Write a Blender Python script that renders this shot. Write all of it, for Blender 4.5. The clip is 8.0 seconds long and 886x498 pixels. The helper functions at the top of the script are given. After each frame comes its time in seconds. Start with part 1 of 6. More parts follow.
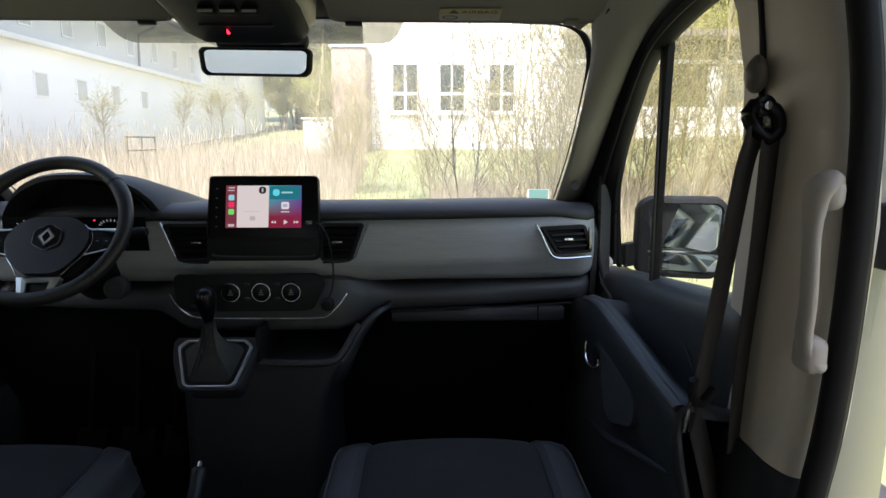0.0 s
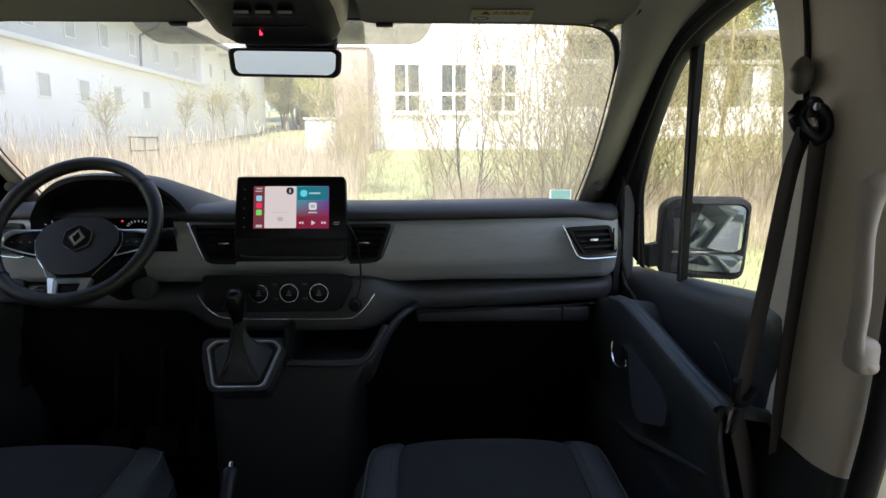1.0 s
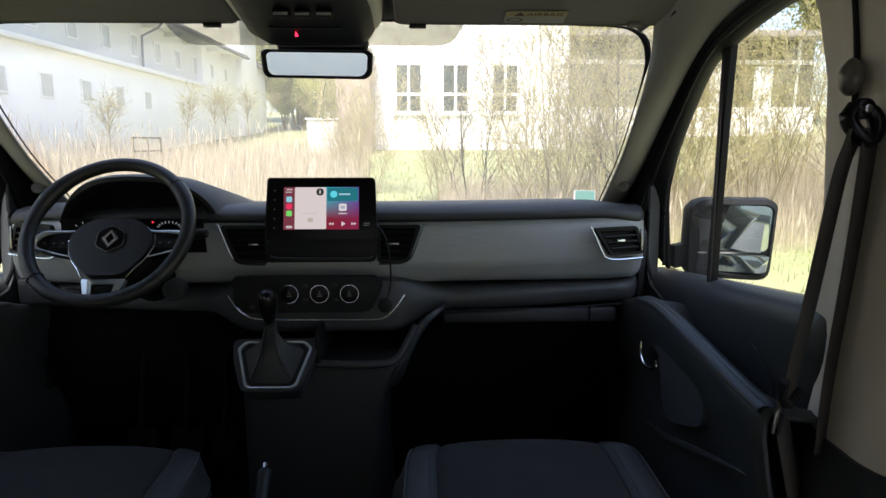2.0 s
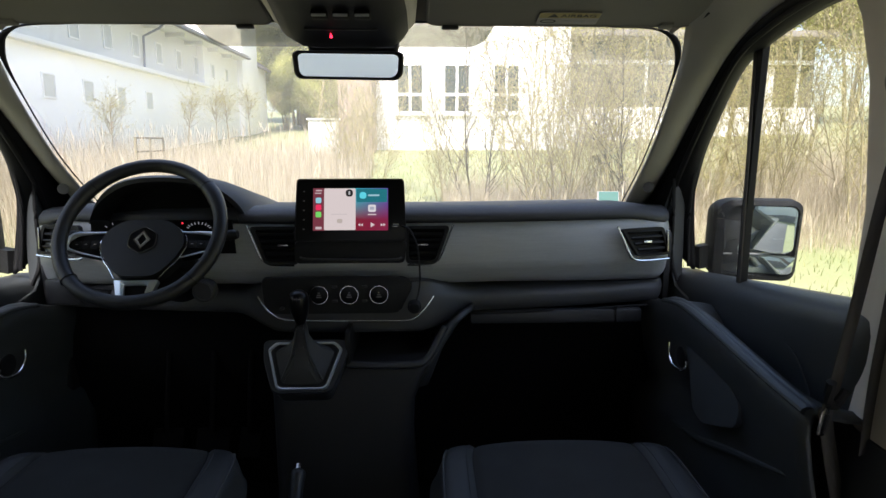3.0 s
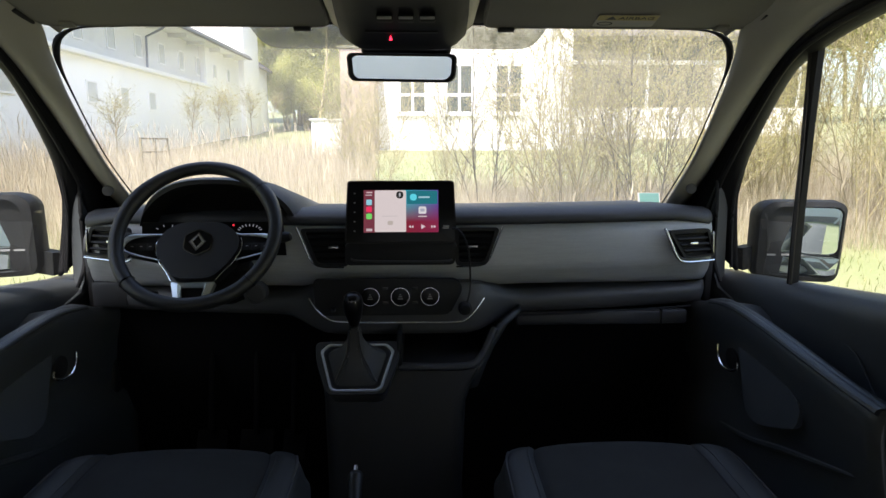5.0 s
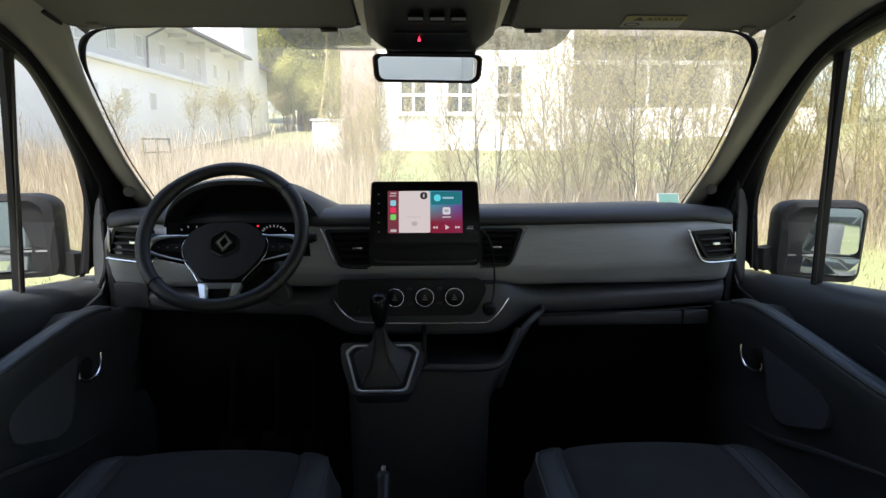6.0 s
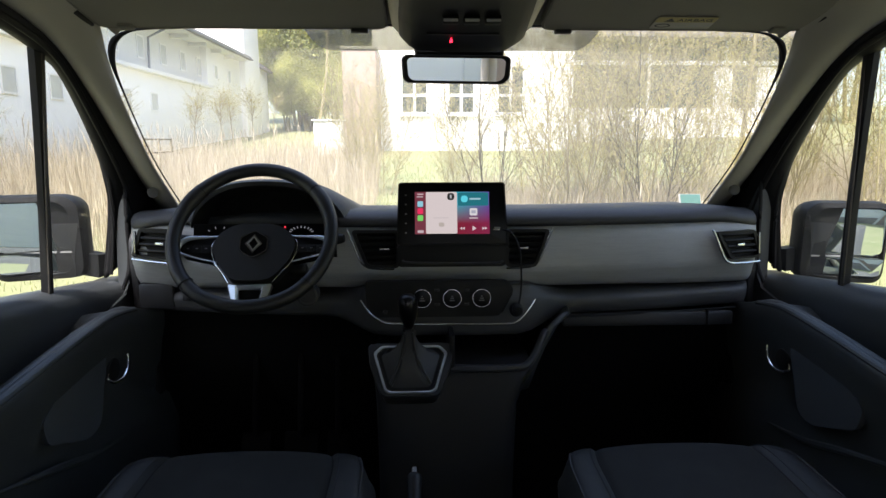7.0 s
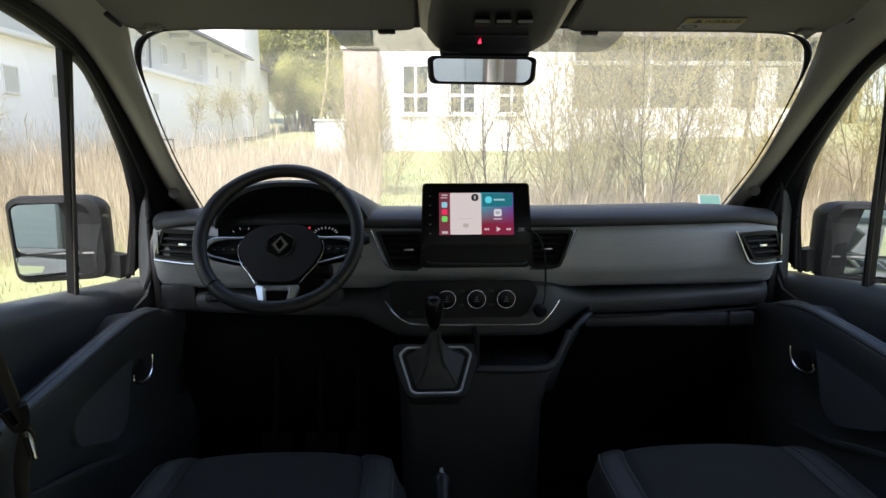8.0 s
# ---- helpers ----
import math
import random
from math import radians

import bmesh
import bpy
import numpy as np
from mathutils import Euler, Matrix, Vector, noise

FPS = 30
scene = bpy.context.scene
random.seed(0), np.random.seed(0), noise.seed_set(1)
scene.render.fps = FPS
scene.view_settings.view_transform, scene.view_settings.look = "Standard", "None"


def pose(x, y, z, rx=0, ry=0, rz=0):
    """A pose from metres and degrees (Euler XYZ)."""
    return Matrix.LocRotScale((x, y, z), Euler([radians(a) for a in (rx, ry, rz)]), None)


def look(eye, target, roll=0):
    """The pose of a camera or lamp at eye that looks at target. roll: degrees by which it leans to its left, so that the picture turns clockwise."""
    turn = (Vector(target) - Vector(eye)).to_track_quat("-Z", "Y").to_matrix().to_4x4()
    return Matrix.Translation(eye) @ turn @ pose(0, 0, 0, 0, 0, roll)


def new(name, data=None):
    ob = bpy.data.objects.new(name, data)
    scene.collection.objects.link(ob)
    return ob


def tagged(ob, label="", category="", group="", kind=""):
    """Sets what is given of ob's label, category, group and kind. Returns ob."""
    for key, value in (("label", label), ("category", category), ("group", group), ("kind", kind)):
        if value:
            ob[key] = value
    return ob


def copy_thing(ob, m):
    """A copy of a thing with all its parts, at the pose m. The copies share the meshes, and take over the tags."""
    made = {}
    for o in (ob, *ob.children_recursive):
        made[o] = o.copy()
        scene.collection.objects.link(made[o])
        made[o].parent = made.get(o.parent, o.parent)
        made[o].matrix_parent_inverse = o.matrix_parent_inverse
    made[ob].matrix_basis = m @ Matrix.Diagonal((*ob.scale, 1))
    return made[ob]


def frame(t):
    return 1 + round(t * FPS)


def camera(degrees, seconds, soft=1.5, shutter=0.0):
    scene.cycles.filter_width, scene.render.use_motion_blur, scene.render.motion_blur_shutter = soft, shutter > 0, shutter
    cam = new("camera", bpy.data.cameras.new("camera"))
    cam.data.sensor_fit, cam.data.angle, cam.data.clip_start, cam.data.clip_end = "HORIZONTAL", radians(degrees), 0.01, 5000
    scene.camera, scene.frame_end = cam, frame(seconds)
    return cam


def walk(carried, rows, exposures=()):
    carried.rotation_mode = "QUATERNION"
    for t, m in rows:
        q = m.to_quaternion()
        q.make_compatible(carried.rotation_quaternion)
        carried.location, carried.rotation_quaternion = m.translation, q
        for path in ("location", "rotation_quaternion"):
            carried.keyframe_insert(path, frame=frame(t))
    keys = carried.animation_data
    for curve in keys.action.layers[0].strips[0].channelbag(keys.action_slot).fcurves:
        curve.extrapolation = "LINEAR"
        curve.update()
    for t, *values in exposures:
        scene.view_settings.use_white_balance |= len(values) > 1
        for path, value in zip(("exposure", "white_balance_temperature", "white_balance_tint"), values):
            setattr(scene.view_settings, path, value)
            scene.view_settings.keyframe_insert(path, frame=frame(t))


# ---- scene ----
cam = camera(72.0, 8.0)
METRES, EYE, TILT, LEAN, TURN = 0.5, 1.45, -10.0, 0.0, -1.8
ROWS = [
    (0.0, 0.0, 0.0, 0.0, -0.0, 0.0, 0.0),
    (0.5, -0.0644, -0.0021, 0.0011, -0.01, 0.0, 0.01),
    (1.0, -0.1269, -0.0039, 0.0024, -0.01, 0.01, 0.01),
    (1.5, -0.1954, -0.0059, 0.0037, -0.01, 0.02, 0.03),
    (3.0, -0.4036, -0.0109, 0.0092, -0.08, 0.05, 0.04),
    (3.5, -0.4697, -0.0121, 0.0112, -0.1, 0.05, 0.05),
    (4.0, -0.5363, -0.0133, 0.0134, -0.12, 0.06, 0.05),
    (4.5, -0.5887, -0.0142, 0.0154, -0.13, 0.06, 0.06),
    (6.0, -0.7566, -0.0159, 0.0195, -0.23, 0.08, 0.13),
    (6.5, -0.8189, -0.0159, 0.0214, -0.27, 0.08, 0.13),
    (7.0, -0.8851, -0.016, 0.0232, -0.29, 0.1, 0.15),
    (7.5, -0.9482, -0.0158, 0.026, -0.3, 0.09, 0.14),
    (8.0, -0.9994, -0.016, 0.0275, -0.33, 0.1, 0.14),
]
walk(cam, [(t, pose(0.368, -0.013, EYE, TILT, LEAN, TURN) @ pose(METRES * x, METRES * y, METRES * z, 90 + pitch, roll, yaw)) for t, x, y, z, yaw, pitch, roll in ROWS], [(0, 1.55, 6350, 16), (8, 1.50, 6350, 16)])

# ---- world, sun ----
world = bpy.data.worlds.new("world")
scene.world = world
world.use_nodes = True
wn = world.node_tree
sky = wn.nodes.new("ShaderNodeTexSky")
sky.sky_type = "NISHITA"
sky.sun_disc = False
SUN_ELEV, SUN_ROT = radians(58), radians(191)
sky.sun_elevation, sky.sun_rotation = SUN_ELEV, SUN_ROT
sky.air_density, sky.dust_density = 1.0, 3.0
wn.links.new(sky.outputs[0], wn.nodes["Background"].inputs[0])
wn.nodes["Background"].inputs[1].default_value = 0.195
sun = new("sun", bpy.data.lights.new("sun", "SUN"))
sun.data.energy, sun.data.angle, sun.data.color = 3.0, radians(1.5), (1.0, 0.975, 0.93)
sun_way = Vector((math.sin(SUN_ROT) * math.cos(SUN_ELEV), math.cos(SUN_ROT) * math.cos(SUN_ELEV), math.sin(SUN_ELEV)))
sun.matrix_world = look(sun_way * 60, (0, 0, 0))


# ---- materials ----
def mat(name, base, rough=0.6, metal=0.0, grain=0.0, grain_size=800.0, vary=0.15, vary_size=6.0, stretch=(1, 1, 1), coat=0.0, each=0.0, spec=0.5, two=None):
    """A surface with colour varied at two scales and fine relief."""
    m = bpy.data.materials.new(name)
    m.use_nodes = True
    nt = m.node_tree
    bs = nt.nodes["Principled BSDF"]
    bs.inputs["Roughness"].default_value = rough
    bs.inputs["Metallic"].default_value = metal
    bs.inputs["Coat Weight"].default_value = coat
    bs.inputs["Specular IOR Level"].default_value = spec
    co = nt.nodes.new("ShaderNodeTexCoord")
    mp = nt.nodes.new("ShaderNodeMapping")
    mp.inputs["Scale"].default_value = stretch
    nt.links.new(co.outputs["Object"], mp.inputs["Vector"])
    n1 = nt.nodes.new("ShaderNodeTexNoise")
    n1.inputs["Scale"].default_value, n1.inputs["Detail"].default_value = vary_size, 5
    n2 = nt.nodes.new("ShaderNodeTexNoise")
    n2.inputs["Scale"].default_value, n2.inputs["Detail"].default_value = grain_size, 2
    nt.links.new(mp.outputs[0], n1.inputs["Vector"])
    nt.links.new(mp.outputs[0], n2.inputs["Vector"])
    add = nt.nodes.new("ShaderNodeMath")
    add.operation = "ADD"
    half = nt.nodes.new("ShaderNodeMath")
    half.operation = "MULTIPLY"
    half.inputs[1].default_value = 0.5
    nt.links.new(n1.outputs[0], add.inputs[0])
    nt.links.new(n2.outputs[0], add.inputs[1])
    nt.links.new(add.outputs[0], half.inputs[0])
    fac = half.outputs[0]
    if each:
        oi = nt.nodes.new("ShaderNodeObjectInfo")
        mx = nt.nodes.new("ShaderNodeMath")
        mx.operation = "MULTIPLY_ADD"
        mx.inputs[1].default_value = each
        nt.links.new(oi.outputs["Random"], mx.inputs[0])
        nt.links.new(fac, mx.inputs[2])
        fac = mx.outputs[0]
    ramp = nt.nodes.new("ShaderNodeValToRGB")
    ramp.color_ramp.elements[0].position, ramp.color_ramp.elements[1].position = 0.3, 0.7
    dark = two or tuple(c * (1 - vary) for c in base)
    light = base if two else tuple(min(1.0, c * (1 + vary)) for c in base)
    ramp.color_ramp.elements[0].color = (*dark, 1)
    ramp.color_ramp.elements[1].color = (*light, 1)
    nt.links.new(fac, ramp.inputs[0])
    nt.links.new(ramp.outputs[0], bs.inputs["Base Color"])
    rr = nt.nodes.new("ShaderNodeMapRange")
    rr.inputs["To Min"].default_value, rr.inputs["To Max"].default_value = max(0.02, rough * 0.82), min(1.0, rough * 1.18)
    nt.links.new(n1.outputs[0], rr.inputs["Value"])
    nt.links.new(rr.outputs[0], bs.inputs["Roughness"])
    if grain:
        bp = nt.nodes.new("ShaderNodeBump")
        bp.inputs["Strength"].default_value, bp.inputs["Distance"].default_value = grain, 0.001
        nt.links.new(n2.outputs[0], bp.inputs["Height"])
        nt.links.new(bp.outputs[0], bs.inputs["Normal"])
    return m


def island_mat(name, low, high, rough=0.8, through_light=0.0):
    """Colour that differs from blade to blade or leaf to leaf."""
    m = bpy.data.materials.new(name)
    m.use_nodes = True
    nt = m.node_tree
    bs = nt.nodes["Principled BSDF"]
    geo = nt.nodes.new("ShaderNodeNewGeometry")
    ramp = nt.nodes.new("ShaderNodeValToRGB")
    ramp.color_ramp.elements[0].color, ramp.color_ramp.elements[1].color = (*low, 1), (*high, 1)
    nt.links.new(geo.outputs["Random Per Island"], ramp.inputs[0])
    nt.links.new(ramp.outputs[0], bs.inputs["Base Color"])
    bs.inputs["Roughness"].default_value = rough
    if through_light:
        tr = nt.nodes.new("ShaderNodeBsdfTranslucent")
        mix = nt.nodes.new("ShaderNodeMixShader")
        mix.inputs[0].default_value = through_light
        nt.links.new(ramp.outputs[0], tr.inputs[0])
        nt.links.new(bs.outputs[0], mix.inputs[1])
        nt.links.new(tr.outputs[0], mix.inputs[2])
        nt.links.new(mix.outputs[0], nt.nodes["Material Output"].inputs[0])
    return m


def pane_mat(name, tint, gloss_colour=(1, 1, 1), dust=0.085):
    """Thin glass with a film of dust: see-through, with more gloss at a slant."""
    m = bpy.data.materials.new(name)
    m.use_nodes = True
    nt = m.node_tree
    nt.nodes.remove(nt.nodes["Principled BSDF"])
    tr = nt.nodes.new("ShaderNodeBsdfTransparent")
    tr.inputs[0].default_value = (*tint, 1)
    gl = nt.nodes.new("ShaderNodeBsdfGlossy")
    gl.inputs["Roughness"].default_value = 0.02
    gl.inputs[0].default_value = (*gloss_colour, 1)
    fr = nt.nodes.new("ShaderNodeLayerWeight")
    pw = nt.nodes.new("ShaderNodeMath")
    pw.operation = "POWER"
    pw.inputs[1].default_value = 4.0
    nt.links.new(fr.outputs["Facing"], pw.inputs[0])
    ma = nt.nodes.new("ShaderNodeMath")
    ma.operation = "MULTIPLY_ADD"
    ma.inputs[1].default_value, ma.inputs[2].default_value = 0.6, 0.045
    nt.links.new(pw.outputs[0], ma.inputs[0])
    mix = nt.nodes.new("ShaderNodeMixShader")
    nt.links.new(ma.outputs[0], mix.inputs[0])
    haze = nt.nodes.new("ShaderNodeBsdfTranslucent")
    haze.inputs[0].default_value = (0.95, 0.93, 0.86, 1)
    film = nt.nodes.new("ShaderNodeMixShader")
    film.inputs[0].default_value = dust
    nt.links.new(tr.outputs[0], film.inputs[1])
    nt.links.new(haze.outputs[0], film.inputs[2])
    nt.links.new(film.outputs[0], mix.inputs[1])
    nt.links.new(gl.outputs[0], mix.inputs[2])
    nt.links.new(mix.outputs[0], nt.nodes["Material Output"].inputs[0])
    return m


def glow(name, colour, strength):
    m = bpy.data.materials.new(name)
    m.use_nodes = True
    bs = m.node_tree.nodes["Principled BSDF"]
    bs.inputs["Base Color"].default_value = (0.01, 0.01, 0.01, 1)
    bs.inputs["Emission Color"].default_value = (*colour, 1)
    bs.inputs["Emission Strength"].default_value = strength
    bs.inputs["Roughness"].default_value = 0.15
    return m


PLASTIC = mat("dark_grained_plastic", (0.022, 0.023, 0.025), 0.5, grain=0.35, grain_size=900, vary=0.2)
SOFT_PAD = mat("dark_soft_dash_skin", (0.03, 0.032, 0.035), 0.55, grain=0.5, grain_size=700, vary=0.15)
FASCIA = mat("grey_brushed_fascia", (0.35, 0.365, 0.36), 0.34, grain=0.25, grain_size=260, vary=0.14, vary_size=30, stretch=(0.3, 4, 9))
LOWER = mat("dark_blue_grey_plastic", (0.028, 0.030, 0.033), 0.42, grain=0.3, grain_size=900)
CARD = mat("blue_grey_door_plastic", (0.043, 0.048, 0.050), 0.42, grain=0.35, grain_size=850)
CARD_SOFT = mat("door_insert_cloth", (0.05, 0.058, 0.068), 0.8, grain=0.5, grain_size=1500)
GLOSS = mat("gloss_black_plastic", (0.004, 0.004, 0.0045), 0.3, vary=0.1, spec=0.22)
PANEL = mat("satin_black_panel", (0.005, 0.005, 0.005), 0.6, vary=0.1, spec=0.05)
OVERHEAD = mat("deep_black_switch_panel", (0.0018, 0.0018, 0.0018), 0.5, vary=0.1, spec=0.06)
MATT_BLACK = mat("matt_black_plastic", (0.0065, 0.0065, 0.007), 0.6, grain=0.3, spec=0.3)
RUBBER = mat("black_rubber_seal", (0.006, 0.006, 0.0065), 0.7, grain=0.12, grain_size=500, spec=0.3)
CHROME = mat("satin_chrome", (0.86, 0.9, 0.95), 0.25, metal=1.0, vary=0.06, vary_size=40)
SATIN = mat("satin_silver_bezel", (0.84, 0.90, 0.96), 0.42, metal=1.0, vary=0.05)
DARK_CHROME = mat("dark_chrome", (0.3, 0.3, 0.31), 0.25, metal=1.0, vary=0.06)
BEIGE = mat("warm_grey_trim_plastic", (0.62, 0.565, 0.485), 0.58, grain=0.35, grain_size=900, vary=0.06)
# darker copy of the trim plastic: windscreen pillars' dimmer light is in the colour
BEIGE_DIM = mat("dimmed_pillar_trim_plastic", (0.27, 0.26, 0.225), 0.6, grain=0.35, grain_size=900, vary=0.06)
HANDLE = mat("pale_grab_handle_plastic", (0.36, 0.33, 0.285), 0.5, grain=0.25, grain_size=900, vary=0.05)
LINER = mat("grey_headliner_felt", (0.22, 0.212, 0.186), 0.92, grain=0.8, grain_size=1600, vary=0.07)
VISOR = mat("grey_visor_vinyl", (0.125, 0.12, 0.104), 0.75, grain=0.5, grain_size=1100, vary=0.07)
LEATHER = mat("black_wheel_leather", (0.014, 0.015, 0.016), 0.42, grain=0.5, grain_size=650)
SEAT_CLOTH = mat("dark_blue_seat_cloth", (0.0115, 0.0127, 0.0128), 0.85, grain=0.7, grain_size=1400, vary=0.2, vary_size=14)
SEAT_SIDE = mat("dark_seat_leatherette", (0.016, 0.0176, 0.018), 0.52, grain=0.5, grain_size=600, vary=0.15)
STITCH = mat("grey_seat_stitching", (0.04, 0.042, 0.046), 0.8)
WEB = mat("taupe_belt_webbing", (0.048, 0.043, 0.035), 0.75, grain=0.7, grain_size=900, vary=0.12, stretch=(1, 1, 3))
# carpet black; also puts the footwell's shade into knee panel and pedals
CARPET = mat("black_carpet_and_footwell_shade", (0.004, 0.004, 0.0042), 0.95, grain=0.9, grain_size=500, vary=0.35, spec=0.1)
CONSOLE = mat("black_console_plastic", (0.012, 0.012, 0.0125), 0.58, grain=0.3, vary=0.25, spec=0.35)
PAINT = mat("pale_grey_car_paint", (0.15, 0.152, 0.148), 0.4, vary=0.03, coat=0.6)
ADJUSTER = mat("taupe_knob_plastic", (0.13, 0.115, 0.096), 0.3, vary=0.05)
GRILLE = mat("grey_grille_plastic", (0.10, 0.097, 0.088), 0.8, grain=0.6, grain_size=900, vary=0.05)
DASH_LOW = mat("dark_lower_dash_plastic", (0.056, 0.058, 0.060), 0.44, grain=0.5, grain_size=700, vary=0.15)
DOOR_GLASS = mat("tinted_mirror_silver", (0.6, 0.67, 0.67), 0.03, metal=1.0, vary=0.02)
MIRROR = mat("mirror_silver", (0.86, 0.88, 0.88), 0.02, metal=1.0, vary=0.01)
STICKER_W = mat("white_paper_label", (0.27, 0.26, 0.24), 0.7, vary=0.06, vary_size=60)
STICKER_Y = mat("yellow_warning_ink", (0.28, 0.23, 0.09), 0.7)
STICKER_G = mat("green_parking_paper", (0.045, 0.13, 0.105), 0.7, vary=0.12, vary_size=90)
INK = mat("black_printing_ink", (0.02, 0.02, 0.02), 0.7)
GREY_MARK = mat("grey_printed_mark", (0.24, 0.24, 0.24), 0.6)
GLASS_WS = pane_mat("windscreen_glass", (0.93, 0.96, 0.93))
GLASS_SIDE = pane_mat("door_glass", (0.9, 0.93, 0.89), dust=0.008)
TINT = pane_mat("tinted_windscreen_band", (0.52, 0.51, 0.44))
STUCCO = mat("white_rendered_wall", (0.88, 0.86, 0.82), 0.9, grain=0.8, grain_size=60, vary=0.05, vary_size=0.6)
STUCCO_GREY = mat("pale_grey_and_shaded_render", (0.74, 0.73, 0.69), 0.9, grain=0.8, grain_size=60, vary=0.06, vary_size=0.6)
ROOF = mat("brown_roof_sheet", (0.26, 0.23, 0.2), 0.7, vary=0.2, vary_size=2)
TAN = mat("tan_clad_wall", (0.33, 0.245, 0.195), 0.8, grain=0.6, grain_size=40, vary=0.1, vary_size=1.5)
WINDOW_DARK = mat("house_window_glass", (0.06, 0.07, 0.05), 0.12, vary=0.6, vary_size=2.5)
# pane colour lifted towards the wall's, imitating glare that washes windows out
HALL_PANE = mat("washed_out_window_pane", (0.58, 0.58, 0.54), 0.3, vary=0.2, vary_size=3)
GLAZE = mat("pale_reflecting_glazing", (0.11, 0.115, 0.075), 0.12, vary=0.5, vary_size=1.2)
FRAME_WHITE = mat("white_window_frame", (0.8, 0.8, 0.77), 0.5, vary=0.04)
BARK = mat("grey_brown_bark", (0.22, 0.185, 0.105), 0.9, grain=0.8, grain_size=60, vary=0.3, vary_size=6)
BARK_DARK = mat("dark_wet_bark", (0.11, 0.092, 0.06), 0.9, grain=0.8, grain_size=60, vary=0.3, vary_size=6)
BARK_PALE = mat("pale_willow_bark", (0.33, 0.28, 0.15), 0.85, grain=0.6, grain_size=60, vary=0.3, vary_size=6)
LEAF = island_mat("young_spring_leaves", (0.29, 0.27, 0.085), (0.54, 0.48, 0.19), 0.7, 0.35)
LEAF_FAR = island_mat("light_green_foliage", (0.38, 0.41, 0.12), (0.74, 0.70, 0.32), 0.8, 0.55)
REED = island_mat("dry_reed_straw", (0.30, 0.245, 0.16), (0.68, 0.59, 0.45), 0.85, 0.25)
GRASS_BLADE = island_mat("spring_grass_blades", (0.17, 0.21, 0.07), (0.45, 0.43, 0.21), 0.8, 0.25)
GROUND = mat("spring_lawn_soil", (0.19, 0.225, 0.085), 0.95, grain=1.0, grain_size=30, vary=0.3, vary_size=0.7, two=(0.29, 0.265, 0.15))
CABINET = mat("white_cabinet_paint", (0.75, 0.74, 0.7), 0.5, vary=0.05)
ASPHALT = mat("bounce_cutting_asphalt", (0.09, 0.088, 0.085), 0.9, grain=1.0, grain_size=120, vary=0.25)

# ---- building helpers ----
home = {}
done = []


def thing(name, at, label, category, group="", kind=""):
    ob = new(name)
    ob.location = at
    ob.empty_display_size = 0.1
    home[ob] = Vector(at)
    return tagged(ob, label, category, group, kind)


def finish(bm, sharp=38):
    bmesh.ops.recalc_face_normals(bm, faces=bm.faces)
    lim = radians(sharp)
    for f in bm.faces:
        f.smooth = True
    for e in bm.edges:
        if len(e.link_faces) == 2 and e.calc_face_angle(0) > lim:
            e.smooth = False


def part(name, bm, material, parent, label="", sharp=38):
    """Links a bmesh, built in the world's metres, as one mesh under a thing or part."""
    finish(bm, sharp)
    at = home[parent]
    bmesh.ops.translate(bm, verts=bm.verts, vec=-at)
    me = bpy.data.meshes.new(name)
    bm.to_mesh(me)
    bm.free()
    me.materials.append(material)
    ob = new(name, me)
    ob.parent = parent
    home[ob] = at
    done.append(ob)
    return tagged(ob, label)


def single(name, bm, material, label, category, kind="", at=None, sharp=38):
    """A thing or piece of the setting that is one mesh."""
    finish(bm, sharp)
    at = Vector(at or (0, 0, 0))
    bmesh.ops.translate(bm, verts=bm.verts, vec=-at)
    me = bpy.data.meshes.new(name)
    bm.to_mesh(me)
    bm.free()
    me.materials.append(material)
    ob = new(name, me)
    ob.location = at
    home[ob] = at
    return tagged(ob, label, category, "", kind)


def box(x0, x1, y0, y1, z0, z1, bevel=0.004, seg=2, bm=None, m=None):
    one = bmesh.new()
    bmesh.ops.create_cube(one, size=1)
    for v in one.verts:
        v.co = Vector(((x0 + x1) / 2 + v.co.x * (x1 - x0), (y0 + y1) / 2 + v.co.y * (y1 - y0), (z0 + z1) / 2 + v.co.z * (z1 - z0)))
    if bevel:
        bmesh.ops.bevel(one, geom=one.edges[:], offset=bevel, segments=seg, profile=0.5, affect="EDGES")
    if m:
        bmesh.ops.transform(one, matrix=m, verts=one.verts)
    return merge(bm, one)


def merge(bm, one):
    if bm is None:
        return one
    me = bpy.data.meshes.new("tmp")
    one.to_mesh(me)
    one.free()
    bm.from_mesh(me)
    bpy.data.meshes.remove(me)
    return bm


def round_poly(pts, r, n=5):
    """An outline with its corners rounded."""
    out = []
    k = len(pts)
    for i in range(k):
        p, a, b = Vector(pts[i]), Vector(pts[i - 1]), Vector(pts[(i + 1) % k])
        rr = min(r, (a - p).length * 0.48, (b - p).length * 0.48)
        q0, q1 = p + (a - p).normalized() * rr, p + (b - p).normalized() * rr
        for j in range(n + 1):
            t = j / n
            out.append(q0 * (1 - t) ** 2 + p * 2 * t * (1 - t) + q1 * t * t)
    return out


